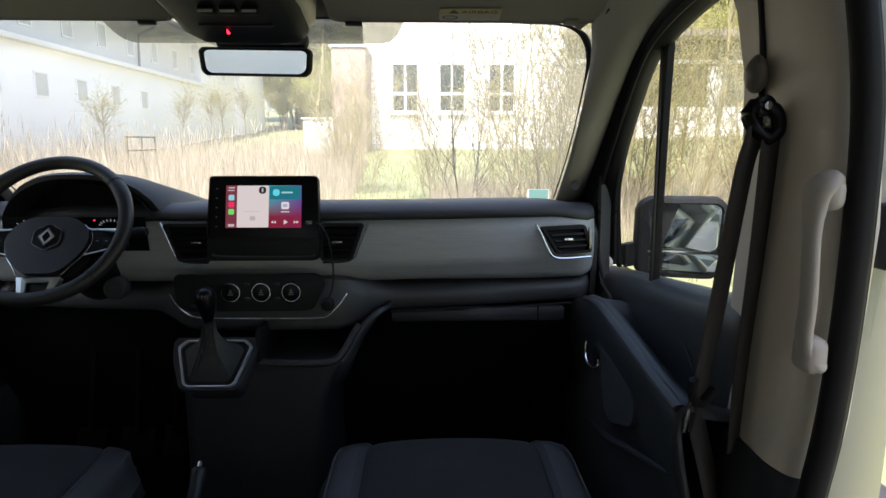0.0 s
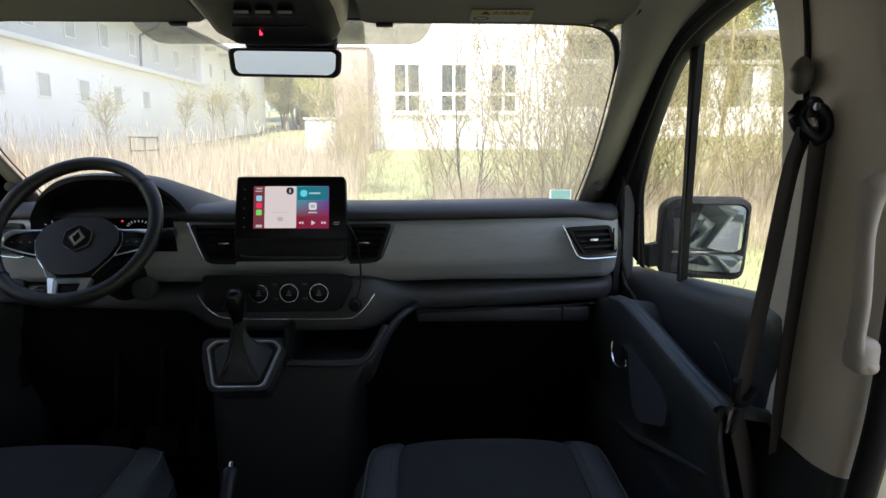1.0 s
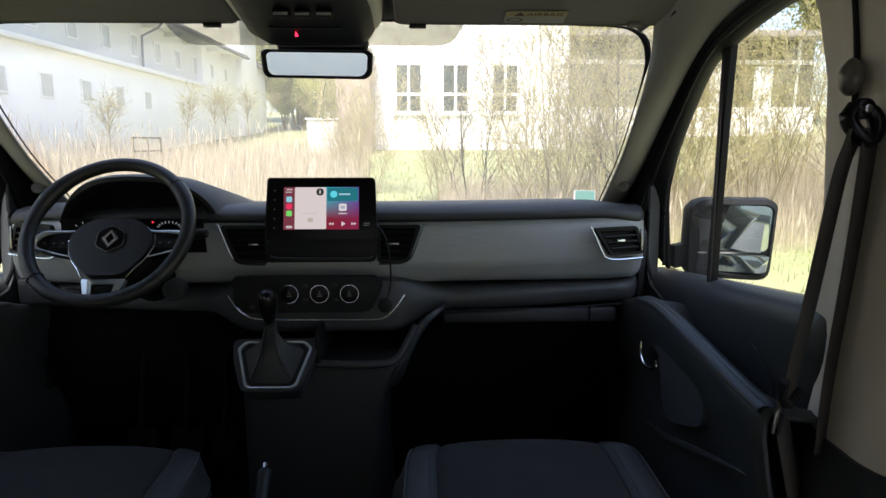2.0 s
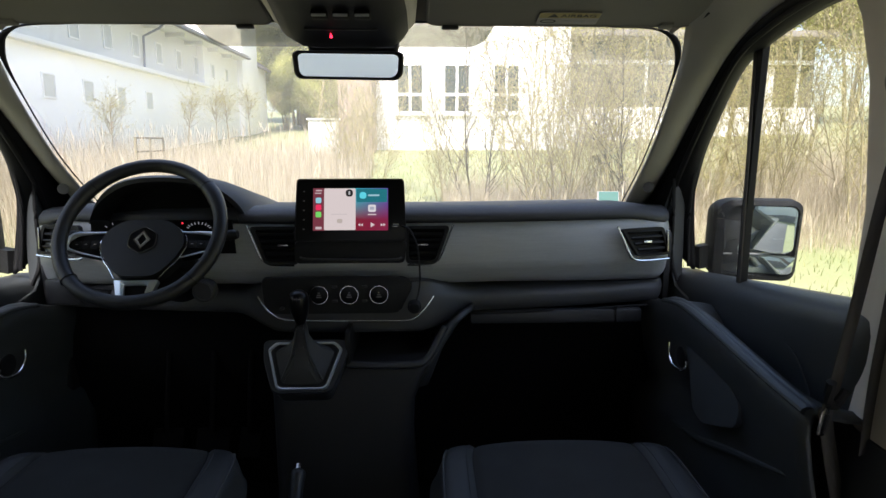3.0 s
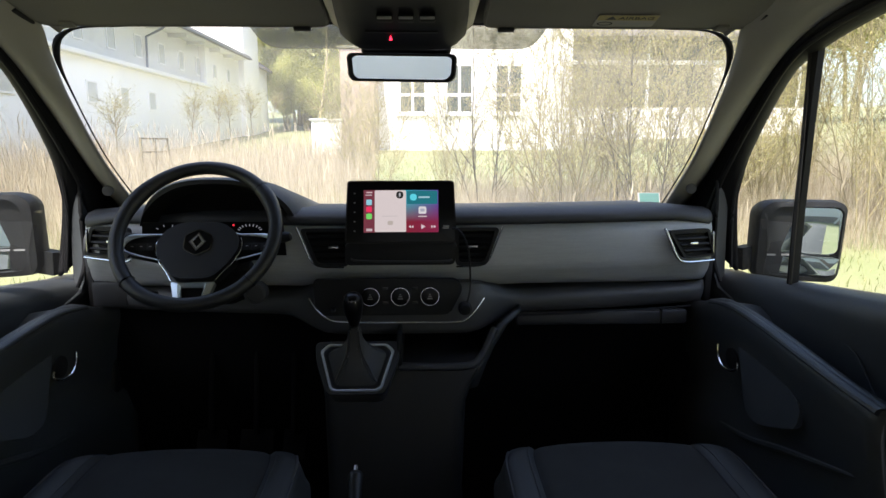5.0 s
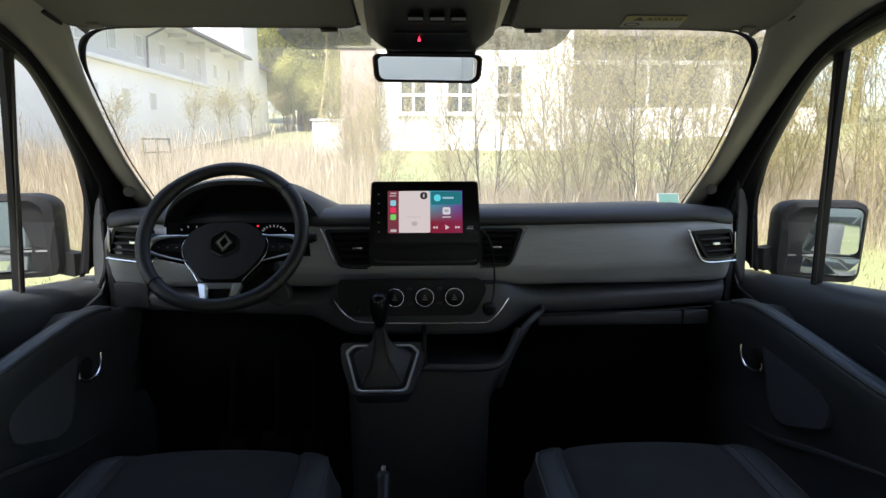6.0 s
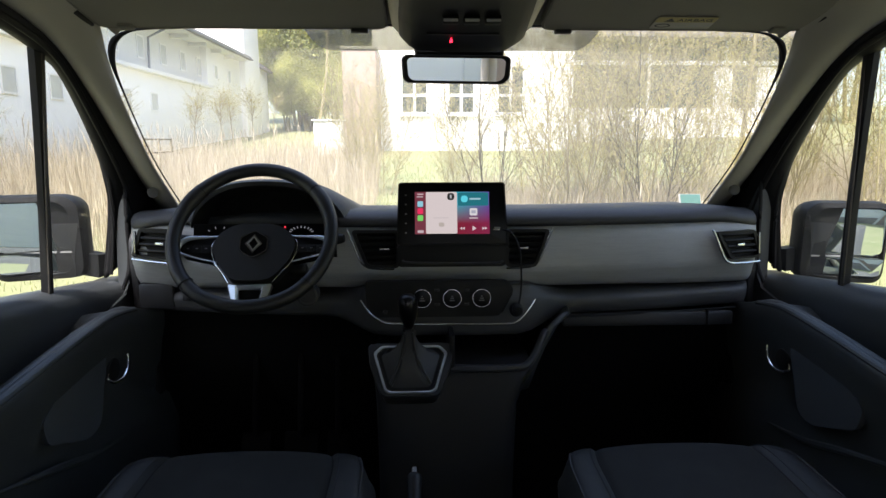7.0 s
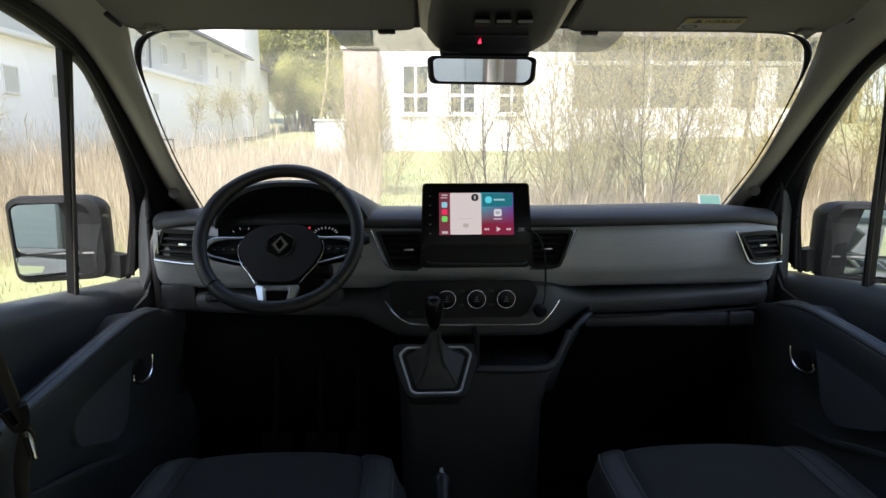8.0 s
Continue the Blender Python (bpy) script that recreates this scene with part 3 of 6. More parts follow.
def front_door(s, side):
    d = thing("door_1" if s < 0 else "door_2", (s * 0.88, 1.25, 0.42), "blue-grey plastic front door panel with armrest and window", "van door", "front doors", "structure")
    ys = [0.86 + 0.78 * i / 14 for i in range(15)]
    # upper rail under the glass
    rows = []
    for y in ys:
        z = belt_line(y)
        rows.append([Vector((s * x, y, z + dz)) for x, dz in ((0.93, 0.004), (0.895, 0.006), (0.872, 0.0), (0.858, -0.014), (0.852, -0.035), (0.853, -0.075), (0.862, -0.12), (0.868, -0.3), (0.87, -0.6))])
    ob = part("upper_panel", loft(rows), CARD, d, "", 60)
    solid(ob, 0.01, 0)
    # lower panel with the armrest ridge
    rows = []
    for y in [0.845 + 0.80 * i / 20 for i in range(21)]:
        f = smooth(1.36, 1.56, y)
        zr = 1.040 + 0.045 * smooth(0.80, 1.34, y) - 0.05 * f
        dip = 0.062 * smooth(0.86, 1.02, y) * (1 - smooth(1.27, 1.35, y)) + 0.012
        rows.append([Vector((s * x, y, z)) for x, z in ((0.872, zr - dip - 0.004), (0.845, zr - dip), (0.815, zr - dip * 0.7), (0.792, zr - 0.004), (0.776, zr + 0.004), (0.763, zr), (0.757, zr - 0.014), (0.757, zr - 0.04), (0.766, zr - 0.09), (0.782, zr - 0.16), (0.79, zr - 0.22), (0.772, zr - 0.25), (0.768, zr - 0.34), (0.78, 0.5), (0.80, 0.44))])
    ob = part("armrest_panel", loft(rows), CARD, d, "", 60)
    solid(ob, 0.008, 0)
    part("armrest_pad", tube(spline([(s * 0.768, 1.44, 1.068), (s * 0.763, 1.33, 1.085), (s * 0.762, 1.20, 1.078), (s * 0.762, 1.05, 1.061), (s * 0.762, 0.95, 1.050), (s * 0.762, 0.86, 1.043)], 6), 0.012, 10, flat=0.6), CARD, d, "rounded armrest edge")
    part("seam_line", tube(spline([(s * 0.851, 1.14, 1.092), (s * 0.851, 1.05, 1.072), (s * 0.845, 0.985, 1.02), (s * 0.80, 0.93, 1.04)], 6), 0.0016, 6), PLASTIC, d)
    insert = round_poly([(1.30, 1.035), (1.17, 1.025), (1.05, 0.965), (1.06, 0.915), (1.19, 0.862), (1.24, 0.87)], 0.02)
    m = Matrix(((0, 0, s, s * 0.772), (1, 0, 0, 0), (0, 1, 0, 0), (0, 0, 0, 1)))
    part("insert", plate(insert, m @ pose(0, 0, -0.006 - 0.006), 0.014, 0.004), CARD_SOFT, d, "dark cloth door insert")
    part("pocket_lip", tube(spline([(s * 0.768, 1.36, 0.79), (s * 0.764, 1.22, 0.815), (s * 0.762, 1.08, 0.86), (s * 0.778, 0.90, 0.905)], 6), [0.002 + 0.006 * math.sin(math.pi * i / 18) for i in range(19)], 8), CARD, d, "door pocket edge")
    # inside handle in its cup
    part("handle_cup", disc(Matrix(((0, 0, -s, s * 0.766), (1, 0, 0, 1.318), (0, 1, 0, 0.965), (0, 0, 0, 1))), 0.025, 0.006, bevel=0.003), MATT_BLACK, d, "black handle cup")
    part("inside_handle", tube(spline([(s * 0.752, 1.362, 0.985), (s * 0.748, 1.352, 0.962), (s * 0.746, 1.325, 0.945), (s * 0.75, 1.292, 0.944), (s * 0.756, 1.278, 0.955), (s * 0.758, 1.285, 0.966)], 5), 0.003, 8), CHROME, d, "chrome inside door handle")
    # mirror corner and front jamb
    tri = round_poly([(1.48, 1.06), (1.585, 1.08), (1.60, 1.34), (1.63, 1.385), (1.78, 1.27), (1.78, 1.0), (1.48, 1.0)], 0.02)
    mm = Matrix(((0, 0, -s, s * 0.868), (1, 0, 0, 0), (0, 1, 0, 0), (0, 0, 0, 1)))
    part("mirror_corner", plate(tri, mm, 0.028, 0.008), CARD, d, "dark mirror corner cover")
    part("corner_seal", tube(spline([(s * 0.835, 1.60, 1.36), (s * 0.835, 1.59, 1.28), (s * 0.838, 1.59, 1.15), (s * 0.845, 1.56, 1.09)], 6), 0.005, 8), RUBBER, d)
    part("outer_skin", box(min(s * 0.932, s * 0.95), max(s * 0.932, s * 0.95), 0.74, 1.60, 0.42, 1.10, 0.006), PAINT, d, "pale grey painted door skin")
    # glass, divider bar
    g = edge_g(s)
    def lean(z):
        return (0.08 if s < 0 else 0.012) * (z - 1.13)
    pane = bmesh.new()
    outline = [(p.y, p.z) for p in g] + [(0.66, belt_line(0.66) + 0.0), (1.2, belt_line(1.2) - 0.004)]
    pane.faces.new([pane.verts.new((s * (HALF + 0.004 - lean(z)), y, z)) for y, z in outline])
    ob = part("door_glass", pane, GLASS_SIDE, d, "clear side window glass")
    ob.visible_shadow = False
    bar = loft([[Vector((s * (x0 + 0.0), y + dy, z)) for x0, dy in ((0.882 - lean(z), -0.011), (0.876 - lean(z), 0.0), (0.882 - lean(z), 0.011), (0.896 - lean(z), 0.011), (0.896 - lean(z), -0.011))] for y, z in ((1.318, 1.125), (1.316, 1.3), (1.308, 1.5), (1.298, 1.652))], close_rows=True, caps=True)
    part("divider_bar", bar, MATT_BLACK, d, "slim black window divider bar")
    part("divider_edge", box(-0.002, 0.002, -0.005, 0.005, 0.0, 0.52, 0.001, m=pose(s * 0.8765, 1.306, 1.13) @ pose(0, 0, 0, 0, 4.57 if s < 0 else -0.69, 0)), WEB, d, "brown felt glass run")
    return d


for s, side in ((-1, "left"), (1, "right")):
    single("kick_panel_" + side, box(min(s * 0.775, s * 0.885), max(s * 0.775, s * 0.885), 1.56, 1.74, 0.40, 1.0, 0.012, 3), MATT_BLACK, "black footwell side trim ahead of the door", "kick panel", "structure")
front_door(-1, "left")
front_door(1, "right")


def door_mirror(s):
    cx, cz = s * 1.032, 1.20 if s > 0 else 1.226
    mir = thing("door_mirror", (s * 0.93, 1.56, 1.12), "black door mirror with two-part glass outside the window", "door mirror", "door mirrors")
    outer = round_poly([(-0.104, -0.098), (0.110, -0.108), (0.118, 0.09), (0.10, 0.106), (-0.075, 0.108), (-0.102, 0.085)], 0.035, 6)
    if s < 0:
        outer = [Vector((-p[0], p[1])) for p in outer][::-1]
    m = facing(cx, 1.535, cz, 0, -s * 4)
    rows = []
    for w, k in ((0.0, 1.0), (-0.03, 1.03), (-0.07, 0.97), (-0.105, 0.78), (-0.12, 0.45)):
        rows.append([m @ Vector((p[0] * k, p[1] * k, w)) for p in outer])
    inner = [Vector((p[0] * 0.84 + s * 0.008, p[1] * 0.86)) for p in outer]
    rows = [[m @ Vector((p[0], p[1], -0.012)) for p in inner], [m @ Vector((p[0] * 1.02, p[1] * 1.02, 0.004)) for p in inner]] + rows
    part("housing", loft(rows, close_rows=True, caps=True), MATT_BLACK, mir, "black grained mirror housing", 60)
    top = [Vector((p[0] * 0.80 + s * 0.008, p[1] * 0.57 + 0.029)) for p in outer]
    low = [Vector((p[0] * 0.79 + s * 0.008, p[1] * 0.23 - 0.061)) for p in outer]
    part("main_glass", plate(top, m @ pose(0, 0, -0.009) @ pose(0, 0, 0, -3.8, s * -11, 0), 0.003, 0.001), DOOR_GLASS, mir, "silvered main mirror glass")
    part("wide_glass", plate(low, m @ pose(0, 0, -0.009) @ pose(0, 0, 0, -2, s * -14, 0), 0.003, 0.001), DOOR_GLASS, mir, "silvered wide-angle glass")
    part("glass_rim", strip([(-0.085, -0.034), (0.085, -0.034)], 0.004, 0.004, m @ pose(0, 0, -0.008)), GREY_MARK, mir, "pale strip between the glasses")
    arm = loft([[Vector((s * x, y + dy, z + dz)) for dy, dz in ((-0.035, -0.03), (0.035, -0.03), (0.04, 0.02), (-0.03, 0.03))] for x, y, z in ((0.905, 1.60, 1.15), (0.93, 1.60, 1.155), (0.96, 1.585, 1.165), (0.99, 1.57, 1.175))], close_rows=True, caps=True)
    part("arm", arm, MATT_BLACK, mir, "black mirror arm", 60)


door_mirror(-1)
door_mirror(1)


# ---- dashboard ----
def y_face(u):
    return 1.415 + 0.085 * (u / 0.75) ** 2


US = [-0.818 + 1.636 * i / 52 for i in range(53)]


def end_roll(u):
    """How far the dashboard's ends curve away ahead."""
    return 0.05 * max(0.0, (abs(u) - 0.775) / 0.043) ** 2.2

dash = thing("dashboard", (0, 1.5, 0.95), "dark grey van dashboard with brushed grey fascia and chrome lines", "dashboard")
rows = []
for u in US:
    y, e = y_face(u) + end_roll(u), 0.016 * smooth(0.68, 0.815, abs(u))
    rows.append([Vector((u, y + dy, z - e)) for dy, z in ((0.03, 1.262), (0.012, 1.266), (0.008, 1.274), (0.012, 1.286), (0.03, 1.297), (0.07, 1.302), (0.2, 1.294), (0.35, 1.284), (0.47, 1.27), (0.5, 1.2))])
top = part("top_pad", loft(rows), SOFT_PAD, dash, "soft dark grey dash top", 60)
rows = []
for u in US:
    y = y_face(u) + end_roll(u)
    k = 0.012 * smooth(0.3, 0.8, abs(u))
    rows.append([Vector((u, y + dy, z)) for dy, z in ((0.03, 1.268), (0.016, 1.262), (0.008, 1.24), (0.002, 1.205), (0.0, 1.172), (0.001, 1.156), (0.005, 1.150), (0.013, 1.136 - k), (0.024, 1.121 - k), (0.042, 1.112 - k), (0.09, 1.108 - k))])
part("fascia", loft(rows), FASCIA, dash, "brushed grey fascia panel", 70)
rows = []
for u in US:
    w = 1 - smooth(0.16, 0.30, abs(u + 0.005))
    y = y_face(u) + 0.02 - 0.06 * w + end_roll(u)
    b, h = -0.032 * w, 0.034 * w
    rows.append([Vector((u, y + dy, z)) for dy, z in ((0.10, 1.098 + h), (0.05 - 0.03 * w, 1.098 + h), (0.024, 1.094 + h), (0.012, 1.086 + 0.6 * h), (0.006, 1.074 + 0.3 * h), (0.010, 1.056 + b), (0.016, 1.043 + b), (0.035, 1.036 + b), (0.16, 1.03 + b), (0.28, 1.02))])
part("lower_dash", loft(rows), DASH_LOW, dash, "dark lower dashboard", 60)
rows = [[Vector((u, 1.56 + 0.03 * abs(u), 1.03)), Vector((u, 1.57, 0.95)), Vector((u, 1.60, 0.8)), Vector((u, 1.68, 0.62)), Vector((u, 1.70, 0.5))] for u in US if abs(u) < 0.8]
# near-black colour stands in for the shade under the dash
part("knee_panel", loft(rows), CARPET, dash, "knee panel coloured near-black for footwell shade")
for s in (-1, 1):
    end = round_poly([(1.585, 1.02), (1.58, 1.2), (1.60, 1.24), (1.66, 1.25), (1.9, 1.24), (1.9, 1.0)], 0.02)
    part("end_cap", plate(end, Matrix(((0, 0, -s, s * 0.832), (1, 0, 0, 0), (0, 1, 0, 0), (0, 0, 0, 1))), 0.016, 0.005), PLASTIC, dash, "dark dash end cap")
# glove box: lid with a shut line and a lower slot
part("glovebox_lid", box(0.285, 0.725, 1.478, 1.50, 1.0, 1.036, 0.006), LOWER, dash, "glove box lid edge")
part("glovebox_gap", box(0.655, 0.658, 1.474, 1.49, 1.0, 1.04, 0.0005), RUBBER, dash)
part("lower_edge_line", tube([(u, y_face(u) + 0.03, 1.033) for u in US if 0.28 < u < 0.76], 0.003, 6), RUBBER, dash)

# chrome lines by the centre vents
for s, x0 in ((-1, -0.008), (1, -0.002)):
    path = [(x0 + s * 0.240, 1.263), (x0 + s * 0.232, 1.245), (x0 + s * 0.212, 1.192), (x0 + s * 0.20, 1.176), (x0 + s * 0.18, 1.169), (x0 + s * 0.13, 1.168)]
    pts = [(q.x, y_face(q.x) - 0.006, q.y) for q in [Vector(p) for p in [(a.x, a.y) for a in spline([(p[0], p[1], 0) for p in path], 5)]]]
    part("chrome_line", tube(pts, 0.0026, 8), CHROME, dash, "thin chrome line")


def vent(name, outline, y, slats, tab, yaw=0.0, strip_path=None):
    cx = sum(p[0] for p in outline) / len(outline)
    mid = Vector((cx, sum(p[1] for p in outline) / len(outline)))
    m = pose(cx, y, mid.y) @ pose(0, 0, 0, 0, 0, yaw) @ pose(0, 0, 0, 86, 0, 0) @ pose(-cx, -mid.y, 0)
    out = round_poly(outline, 0.012)
    inn = [mid + (Vector((p[0], p[1])) - mid) * 0.84 for p in out]
    v = part(name, ring_plate(out, inn, m, 0.012), MATT_BLACK, dash, "black air vent frame")
    part("vent_back", plate(inn, m @ pose(0, 0, -0.002), 0.002), RUBBER, v)
    z0, z1 = min(p[1] for p in inn), max(p[1] for p in inn)
    for i in range(slats):
        z = z0 + (z1 - z0) * (i + 0.6) / slats
        xs = []
        for j in range(len(inn)):
            a, b = inn[j], inn[(j + 1) % len(inn)]
            if (a[1] - z) * (b[1] - z) < 0:
                xs.append(a[0] + (b[0] - a[0]) * (z - a[1]) / (b[1] - a[1]))
        if len(xs) > 1:
            part("slat", box(min(xs) + 0.002, max(xs) - 0.002, -0.003, 0.003, 0.0, 0.011, 0.001, 1, m=m @ pose(0, z, 0) @ pose(0, 0, 0, -24, 0, 0)), MATT_BLACK if abs(tab) > 0.3 else PANEL, v)
    part("vent_tab", box(tab - 0.012, tab + 0.012, mid.y - 0.002, mid.y + 0.004, 0.012, 0.016, 0.001, m=m), CHROME if abs(tab) > 0.3 else DARK_CHROME, v, "small chrome vent tab")
    return v, m


vent("centre_vent", [(-0.238, 1.262), (-0.125, 1.262), (-0.125, 1.172), (-0.203, 1.172)], 1.411, 5, -0.16)
vent("centre_vent", [(0.125, 1.262), (0.230, 1.262), (0.198, 1.172), (0.125, 1.172)], 1.411, 5, 0.165)
v, m = vent("side_vent", [(0.645, 1.244), (0.775, 1.244), (0.797, 1.172), (0.695, 1.172)], 1.490, 4, 0.722, 20)
pts = [m @ Vector((q.x, q.y, 0.012)) for q in spline([(0.632, 1.250, 0), (0.646, 1.225, 0), (0.668, 1.182, 0), (0.684, 1.167, 0), (0.72, 1.162, 0), (0.790, 1.162, 0)], 5)]
part("chrome_line", tube(pts, 0.003, 8), CHROME, dash, "thin chrome line")
part("vent_wheel", box(0.782, 0.788, 1.18, 1.236, 0.01, 0.016, 0.002, m=m), DARK_CHROME, v)
v, m = vent("side_vent", [(-0.648, 1.258), (-0.765, 1.258), (-0.79, 1.184), (-0.65, 1.184)][::-1], 1.490, 4, -0.70, -20)
pts = [m @ Vector((q.x, q.y, 0.012)) for q in spline([(-0.64, 1.182, 0), (-0.655, 1.177, 0), (-0.70, 1.176, 0), (-0.787, 1.18, 0)], 5)]
part("chrome_line", tube(pts, 0.003, 8), CHROME, dash, "thin chrome line")
part("vent_wheel", box(-0.778, -0.772, 1.195, 1.25, 0.01, 0.016, 0.002, m=m), DARK_CHROME, v)

# climate panel
m = facing(0, 1.374, 0, 0)
panel = part("climate_panel", plate(round_poly([(-0.205, 1.15), (0.125, 1.15), (0.142, 1.128), (0.112, 1.068), (0.095, 1.064), (-0.18, 1.064), (-0.2, 1.08)], 0.014), m, 0.012, 0.004), MATT_BLACK, dash, "black climate control panel")
for u in (-0.073, -0.004, 0.064):
    k = part("climate_knob", disc(m @ pose(u, 1.111, 0.012), 0.0205, 0.012, bevel=0.002), GLOSS, panel, "black rotary climate knob")
    part("knob_ring", ring_plate([(0.0215 * math.cos(a), 0.0215 * math.sin(a)) for a in [i * math.pi / 16 for i in range(32)]], [(0.020 * math.cos(a), 0.020 * math.sin(a)) for a in [i * math.pi / 16 for i in range(32)]], m @ pose(u, 1.111, 0.011), 0.013), CHROME, k, "chrome knob ring")
    for j in range(3):
        part("knob_mark", box(-0.006 + 0.002 * j, 0.006 - 0.002 * j, -0.006 + j * 0.005, -0.004 + j * 0.005, 0.024, 0.0246, 0, m=m @ pose(u, 1.111, 0)), GREY_MARK, k)
for u in (-0.0385, 0.03):
    for z in (1.128, 1.094):
        part("climate_button", box(u - 0.006, u + 0.006, z - 0.003, z + 0.003, 0.011, 0.0145, 0.001, m=m), PLASTIC, panel)
pts = spline([(-0.214, 1.362, 1.106), (-0.196, 1.352, 1.082), (-0.172, 1.345, 1.064), (-0.14, 1.342, 1.056), (0.0, 1.341, 1.053), (0.12, 1.342, 1.052), (0.148, 1.345, 1.058), (0.17, 1.352, 1.078), (0.19, 1.362, 1.104)], 5)
part("chrome_line", tube(pts, 0.0022, 8), CHROME, dash, "thin chrome line under the controls")
part("power_socket", disc(facing(0.145, 1.36, 1.082, -10), 0.016, 0.012, bevel=0.003), MATT_BLACK, dash, "black round socket cover")
part("usb_socket", box(-0.163, -0.153, 1.345, 1.36, 1.077, 1.083, 0.002), PLASTIC, dash)
part("switch_row", box(-0.672, -0.618, 1.50, 1.53, 1.072, 1.09, 0.003), GLOSS, dash, "small row of switches")
for i in range(3):
    part("row_switch", box(-0.668 + 0.016 * i, -0.655 + 0.016 * i, 1.497, 1.505, 1.075, 1.087, 0.001), PLASTIC, dash)
part("side_pocket", box(-0.785, -0.70, 1.512, 1.54, 1.05, 1.115, 0.006), LOWER, dash, "small lidded compartment")

# instrument hood and cluster
C = -0.435


def arch(u, w, h, base, p=2.6):
    return base + h * max(0.0, 1 - abs((u - C) / w) ** p) ** 0.62


rows = []
for wr, w, h, y in ((0.170, 0.170, 0.098, 1.415), (0.184, 0.182, 0.108, 1.412), (0.196, 0.190, 0.112, 1.43), (0.206, 0.205, 0.105, 1.52), (0.212, 0.22, 0.066, 1.66), (0.22, 0.24, 0.0, 1.80)):
    rows.append([Vector((C + (wr if q > 0 else w) * q, y + 0.03 * abs(q) ** 3, arch(C + w * q * 0.9999, w, h, 1.268, 2.6 if q < 0 else 2.6 - 0.6 * (wr - w) / 0.04))) for q in [math.sin(math.pi / 2 * (j / 16 - 1)) for j in range(33)]])
part("instrument_hood", loft(rows), SOFT_PAD, dash, "dark hood over the instruments", 60)
cl = thing("instrument_cluster", (C, 1.47, 1.2), "black instrument display with lit gauge marks", "instrument cluster")
face = [(C + 0.172 * q, arch(C + 0.172 * q * 0.999, 0.172, 0.098, 1.266)) for q in [math.sin(math.pi / 2 * (1 - j / 12)) for j in range(25)]] + [(C - 0.172, 1.19), (C + 0.172, 1.19)]
part("display_face", plate(face, facing(0, 1.485, 0, 0), 0.006), PANEL, cl, "gloss black display")
bez = [(C + 0.172 * q, arch(C + 0.172 * q * 0.999, 0.172, 0.098, 1.266)) for q in [math.sin(math.pi / 2 * (1 - j / 12)) for j in range(25)]]
bm = loft([[Vector((p[0], 1.416, p[1])) for p in bez], [Vector((C + (p[0] - C) * 0.9, 1.482, 1.26 + (p[1] - 1.266) * 0.88)) for p in bez]])
part("cluster_tunnel", bm, MATT_BLACK, cl, "", 60)
YF = 1.405
part("lower_display", plate([(C - 0.165, 1.20), (C + 0.165, 1.20), (C + 0.160, 1.279), (C - 0.160, 1.279)], facing(0, YF, 0, 0), 0.004), PANEL, cl, "gloss black gauge display")
DIAL = glow("dial_light", (0.75, 0.8, 0.85), 0.07)
RED = glow("red_telltale", (1.0, 0.05, 0.08), 0.3)
for i in range(9):
    a = math.pi * (0.08 + 0.84 * i / 8)
    part("gauge_mark", box(-0.0012, 0.0012, -0.0028, 0.0028, 0, 0.001, 0, m=facing(C + 0.085 + 0.026 * math.cos(a), YF - 0.006, 1.258 + 0.014 * math.sin(a)) @ pose(0, 0, 0, 0, 0, math.degrees(a) - 90)), DIAL, cl)
    if i % 2:
        part("gauge_mark", box(-0.001, 0.001, -0.0025, 0.0025, 0, 0.001, 0, m=facing(C - 0.10 + 0.03 * math.cos(a), YF - 0.006, 1.256 + 0.016 * math.sin(a)) @ pose(0, 0, 0, 0, 0, math.degrees(a) - 90)), DIAL, cl)
part("telltale", box(C + 0.046, C + 0.050, YF - 0.007, YF - 0.005, 1.270, 1.274, 0), RED, cl, "red telltale")

# ---- steering wheel and column ----
WH = Matrix(((1, 0, 0, -0.43), (0, math.sin(radians(36)), -math.cos(radians(36)), 1.285), (0, math.cos(radians(36)), math.sin(radians(36)), 1.27), (0, 0, 0, 1)))
wheel = thing("steering_wheel", WH.translation, "black leather steering wheel with satin chrome spokes", "steering wheel")
pts, rad = [], []
for i in range(72):
    a = 2 * math.pi * i / 72
    flat = 1 - 0.02 * smooth(0.75, 1.0, -math.sin(a))
    pts.append(WH @ Vector((0.165 * math.cos(a), 0.165 * math.sin(a) * flat, 0.0)))
    thumb = math.exp(-((math.degrees(a) % 360 - 32) / 12) ** 2) + math.exp(-((math.degrees(a) % 360 - 148) / 12) ** 2)
    rad.append(0.0148 + 0.0022 * thumb)
part("rim", tube(pts, rad, 14, closed=True, up=WH.to_3x3() @ Vector((0, 0, 1))), LEATHER, wheel, "black leather rim", 80)
for a in (42, 138, 222, 318):
    c, sn = math.cos(radians(a)), math.sin(radians(a))
    ringp = [WH @ (Vector((0.165 * c, 0.165 * sn, 0)) + Vector((c, sn, 0)) * 0.0158 * math.cos(b) + Vector((0, 0, 1)) * 0.0158 * math.sin(b)) for b in [j * math.pi / 10 for j in range(20)]]
    part("rim_seam", tube(ringp, 0.0011, 6, closed=True), MATT_BLACK, wheel)
hub = round_poly([(-0.045, 0.036), (0.045, 0.036), (0.078, 0.012), (0.089, -0.018), (0.076, -0.052), (0.040, -0.096), (-0.040, -0.096), (-0.076, -0.052), (-0.089, -0.018), (-0.078, 0.012)], 0.022, 6)
part("hub_pad", plate(hub, WH @ pose(0, 0, -0.056), 0.040, 0.014, seg=5), LEATHER, wheel, "dark airbag pad", 60)
